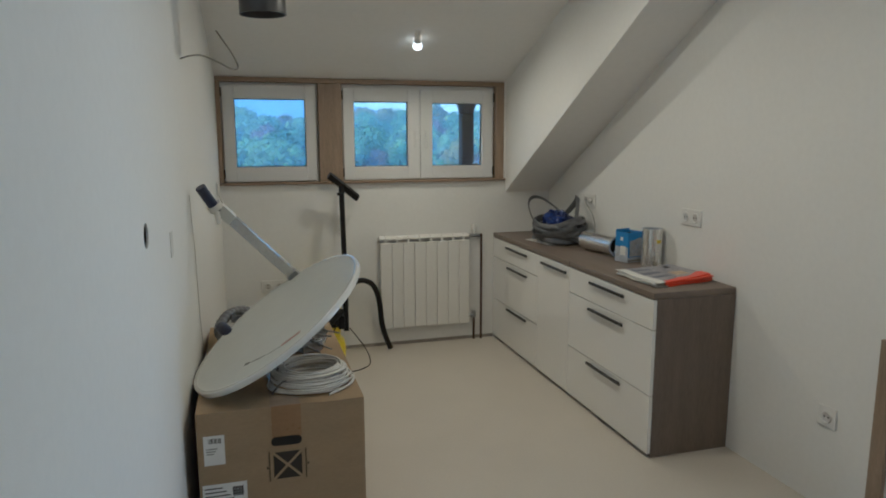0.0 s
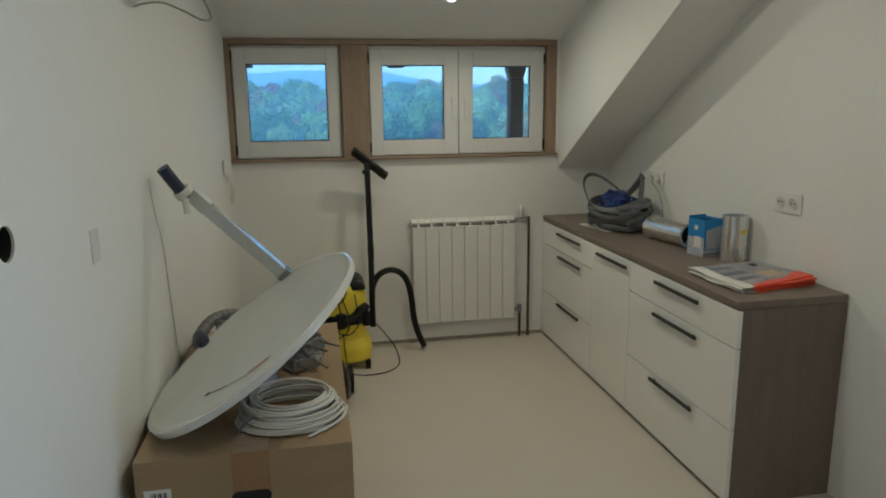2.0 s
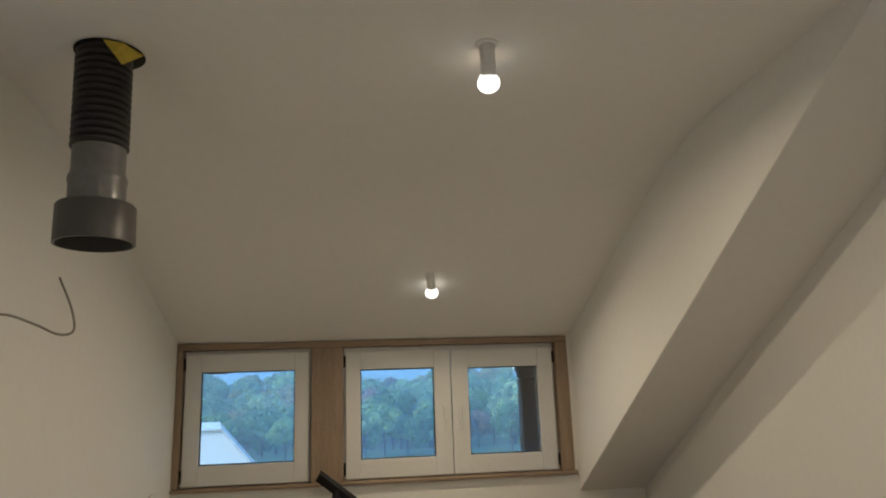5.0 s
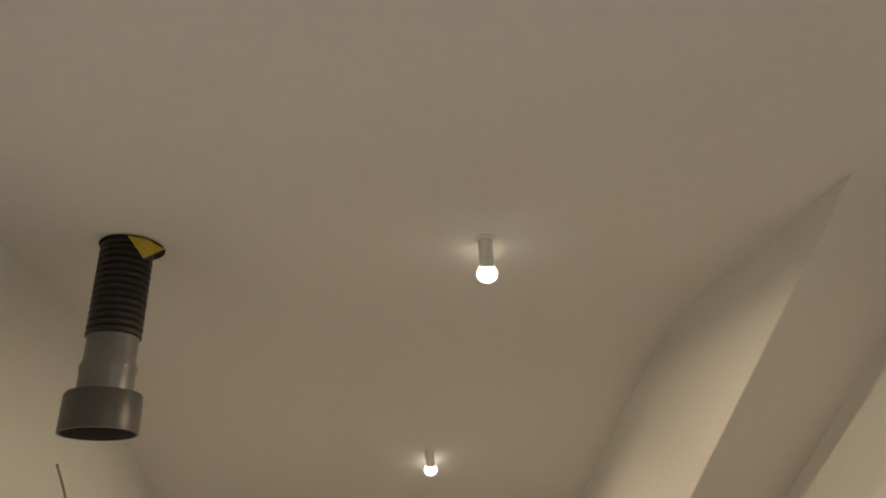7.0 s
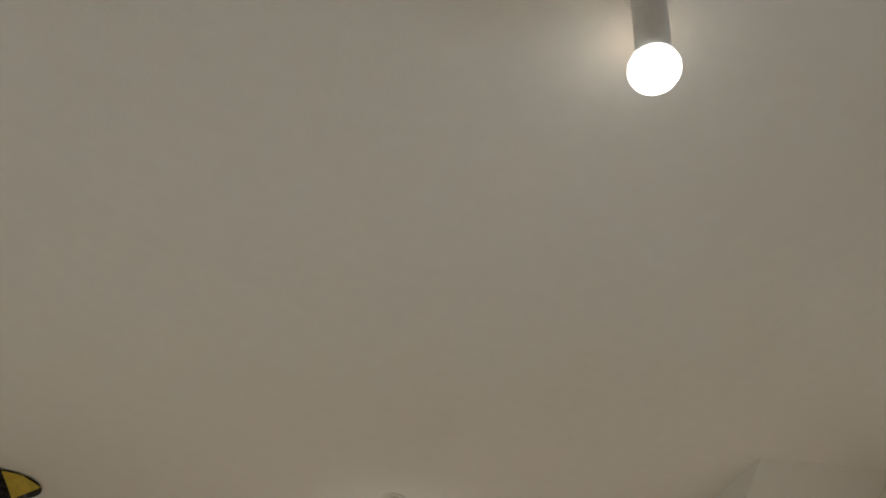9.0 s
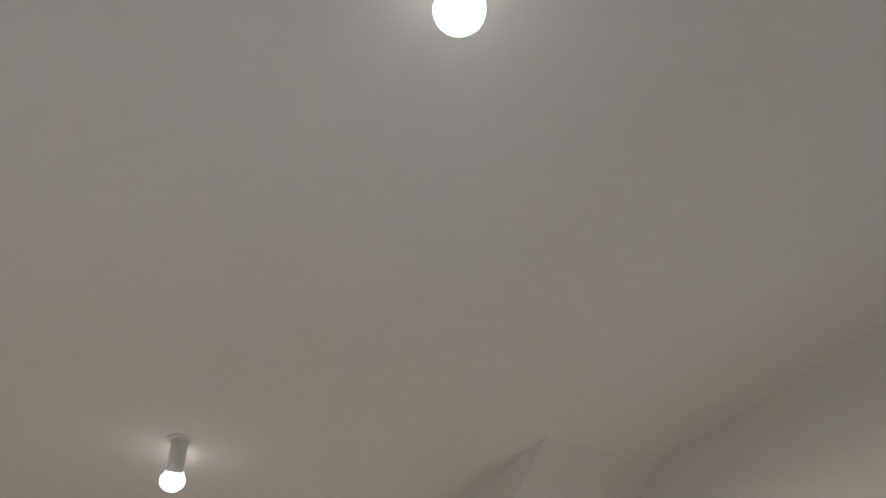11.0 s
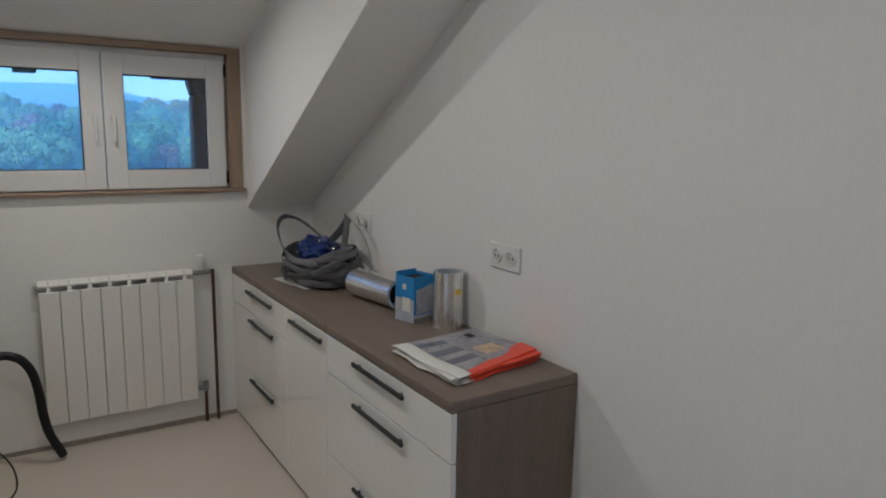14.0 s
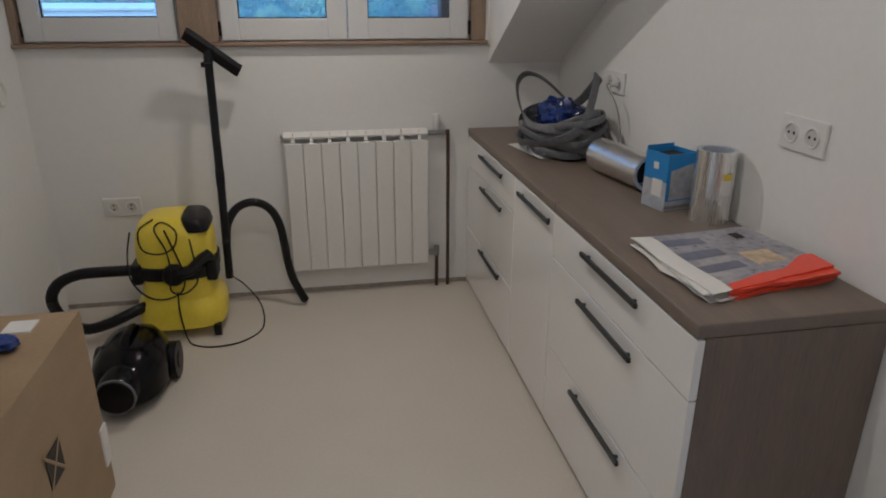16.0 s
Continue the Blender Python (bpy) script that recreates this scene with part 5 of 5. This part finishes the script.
house = thing("neighbour_house", (-6.6, 18, -4), "pale rendered house with a steep hipped end below the window", "house")


def skewed(bm):
    """The house stands askew to the window wall."""
    for v in bm.verts:
        v.co.x -= 0.19 * (v.co.y - 16)
    return bm


part("wall", skewed(prism([(-10.5, -4.0), (-2.95, -4.0), (-2.95, -0.86), (-4.60, 0.94), (-10.5, 0.94)], "y", 16.0, 24.0)), M_RENDERED, house, "pale rendered wall")
part("roof", skewed(prism([(-4.62, 0.95), (-2.75, -1.09), (-2.75, -1.03), (-4.57, 1.0)], "y", 15.95, 24.2)), M_SHEET, house, "pale grey roof sheet")
part("ridge", skewed(box(-10.6, -4.58, 15.95, 24.2, 0.945, 1.0)), M_SHEET, house, "pale grey roof sheet")


def tree_mesh(seed, height, spread, mat, fir=False):
    r = random.Random(seed)
    trunk = bmesh.new()
    sweep([Vector((0, 0, -0.3)), Vector((0.1, 0, height * 0.3)), Vector((0.05, 0.1, height * 0.75))], 0.022 * height, seg=8, bm=trunk)
    for k in range(9):
        a, z = r.uniform(0, 6.28), height * r.uniform(0.3, 0.65)
        d = Vector((math.cos(a), math.sin(a), 0.7)) * spread * r.uniform(0.5, 0.8)
        sweep([Vector((0.05, 0.03, z)), Vector((0.05, 0.03, z)) + d * 0.5, Vector((0.05, 0.03, z)) + d + Vector((0, 0, 0.3))], 0.007 * height, seg=5, bm=trunk)
    verts, faces = [], []

    def leaf(p, s, out):
        n = (out * 1.3 + Vector((r.gauss(0, 0.5), r.gauss(0, 0.5), r.gauss(0.25, 0.5)))).normalized()
        t = n.cross(Vector((r.gauss(0, 1), r.gauss(0, 1), r.gauss(0, 1)))).normalized()
        b = n.cross(t)
        i = len(verts)
        verts.extend([p - t * s, p + b * s * 0.55, p + t * s, p - b * s * 0.55])
        faces.append((i, i + 1, i + 2, i + 3))
    if fir:
        for k in range(3200):
            h = r.random() ** 1.3
            rad = spread * (1 - h) * (0.55 + 0.45 * abs(math.sin(h * 26))) * math.sqrt(r.random())
            a = r.uniform(0, 6.28)
            leaf(Vector((rad * math.cos(a), rad * math.sin(a), height * (0.10 + 0.9 * h))), 0.24, Vector((math.cos(a), math.sin(a), 0.3)))
    else:
        clumps = []
        for k in range(34):
            a, e = r.uniform(0, 6.28), r.uniform(-0.35, 1.0)
            q = math.sqrt(max(0, 1 - e * e)) * r.uniform(0.45, 1.0)
            clumps.append((Vector((spread * q * math.cos(a), spread * q * math.sin(a), height * (0.62 + 0.34 * e * r.uniform(0.7, 1)))), spread * r.uniform(0.24, 0.42)))
        for c, s in clumps:
            for k in range(230):
                d = Vector((r.gauss(0, 1), r.gauss(0, 1), r.gauss(0, 0.8))).normalized() * s * r.random() ** 0.4
                leaf(c + d, 0.25, d.normalized())
    crown = bpy.data.meshes.new("crown")
    crown.from_pydata(verts, [], faces)
    crown.materials.append(mat)
    return trunk, crown


def tree(seed, height, spread, mat, at, label, fir=False):
    trunk, crown = tree_mesh(seed, height, spread, mat, fir)
    t = new("tree")
    tagged(t, label, "tree", "trees behind the house")
    ob = part("trunk", trunk, M_BARK)
    ob.parent = t
    cr = new("crown", crown)
    cr.parent = t
    t.location = at
    return t


def hill_z(x, y):
    return -10.0 + max(0.0, y - 84) * 0.088 + 2.2 * noise.noise((x * 0.012, y * 0.012, 0)) + 1.0 * noise.noise((x * 0.04, y * 0.03, 4))


kinds = [tree(1, 9.0, 3.0, M_LEAF, (-20, 100, hill_z(-20, 100)), "leafy green deciduous tree"), tree(2, 8.0, 3.0, M_LEAF_Y, (-5, 104, hill_z(-5, 104)), "deciduous tree with yellowing leaves"),
         tree(3, 9.5, 2.2, M_FIR, (6, 118, hill_z(6, 118)), "dark green fir tree", True), tree(4, 8.5, 3.3, M_LEAF, (10, 98, hill_z(10, 98)), "leafy green deciduous tree"),
         tree(5, 8.2, 2.8, M_LEAF_R, (-32, 112, hill_z(-32, 112)), "deciduous tree turning reddish brown")]
rng = random.Random(9)
for y in (97, 108, 120, 134, 150, 168, 190, 214):
    x = -0.56 * y - 4
    while x < 0.30 * y + 4:
        x += rng.uniform(4.0, 7.0)
        src = kinds[rng.choice((0, 0, 1, 3, 3, 0, 1, 3, 4, 0))]
        yy = y + rng.uniform(-5, 5)
        copy_thing(src, Matrix.Translation((x, yy, hill_z(x, yy) - 0.9)) @ Matrix.Rotation(rng.uniform(0, 6.28), 4, "Z") @ Matrix.Scale(rng.uniform(0.85, 1.35), 4))
# lower trees at the foot of the slope
x = -47.0
while x < 27:
    x += rng.uniform(2.0, 3.4)
    yy = rng.uniform(69, 76)
    copy_thing(kinds[rng.choice((0, 3, 1, 0, 3, 4, 3))], Matrix.Translation((x, yy, -4.6)) @ Matrix.Rotation(rng.uniform(0, 6.28), 4, "Z") @ Matrix.Scale(rng.uniform(0.42, 0.68), 4))
bm = bmesh.new()
hill = []
for i in range(61):
    x = -180 + 300 * i / 60
    hill.append([bm.verts.new((x, y, hill_z(x, y) - 0.2 if y > 70 else -4.1)) for y in (60, 80, 92, 104, 116, 130, 145, 160, 180, 200, 225)])
for a, b in zip(hill, hill[1:]):
    for j in range(10):
        bm.faces.new((a[j], b[j], b[j + 1], a[j + 1]))
solo("hillside", bm, M_GRASS, "green slope rising behind the trees", "hillside", kind="structure", smooth=True)
# Pale blue-grey of the distant haze is mixed into the woods' base colour.
M_HAZE = material("far_woods_with_haze", (0.16, 0.24, 0.26), 0.95, vary=0.12, scale=0.05, fine=0.4)
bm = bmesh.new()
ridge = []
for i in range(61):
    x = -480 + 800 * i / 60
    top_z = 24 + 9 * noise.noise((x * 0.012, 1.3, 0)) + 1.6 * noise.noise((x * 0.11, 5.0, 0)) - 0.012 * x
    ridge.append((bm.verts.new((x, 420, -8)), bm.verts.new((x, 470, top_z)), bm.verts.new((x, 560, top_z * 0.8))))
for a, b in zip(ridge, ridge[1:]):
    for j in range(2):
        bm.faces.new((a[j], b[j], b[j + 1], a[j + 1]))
solo("backdrop", bm, M_HAZE, "wooded ridge in the distance with haze in its colour", "backdrop", kind="structure", smooth=True)


# haze before and among the far woods: thin blue-tinted sheets added to scatter skylight
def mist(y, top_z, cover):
    m = bpy.data.materials.new("haze_sheet")
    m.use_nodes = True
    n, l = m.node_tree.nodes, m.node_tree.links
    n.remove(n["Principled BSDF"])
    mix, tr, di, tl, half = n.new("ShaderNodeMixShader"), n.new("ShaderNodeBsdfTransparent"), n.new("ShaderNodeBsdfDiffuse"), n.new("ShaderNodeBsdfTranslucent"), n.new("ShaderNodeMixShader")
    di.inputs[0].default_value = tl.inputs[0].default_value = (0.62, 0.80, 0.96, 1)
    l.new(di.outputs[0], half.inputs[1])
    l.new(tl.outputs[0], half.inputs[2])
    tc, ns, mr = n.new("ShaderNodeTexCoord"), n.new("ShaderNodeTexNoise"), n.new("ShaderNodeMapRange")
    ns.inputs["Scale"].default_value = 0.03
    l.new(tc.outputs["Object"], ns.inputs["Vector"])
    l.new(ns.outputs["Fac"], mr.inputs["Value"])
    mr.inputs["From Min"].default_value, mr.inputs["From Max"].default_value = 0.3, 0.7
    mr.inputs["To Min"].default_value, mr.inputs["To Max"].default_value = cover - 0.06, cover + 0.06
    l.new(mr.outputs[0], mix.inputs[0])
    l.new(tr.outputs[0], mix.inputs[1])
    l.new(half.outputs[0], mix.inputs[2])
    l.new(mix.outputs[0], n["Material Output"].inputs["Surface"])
    bm = bmesh.new()
    bm.faces.new([bm.verts.new(p) for p in ((-400, y, -14), (300, y, -14), (300, y, top_z), (-400, y, top_z))])
    return solo("mist", bm, m, "thin blue-tinted sheet added as haze before the woods", "mist", kind="structure")


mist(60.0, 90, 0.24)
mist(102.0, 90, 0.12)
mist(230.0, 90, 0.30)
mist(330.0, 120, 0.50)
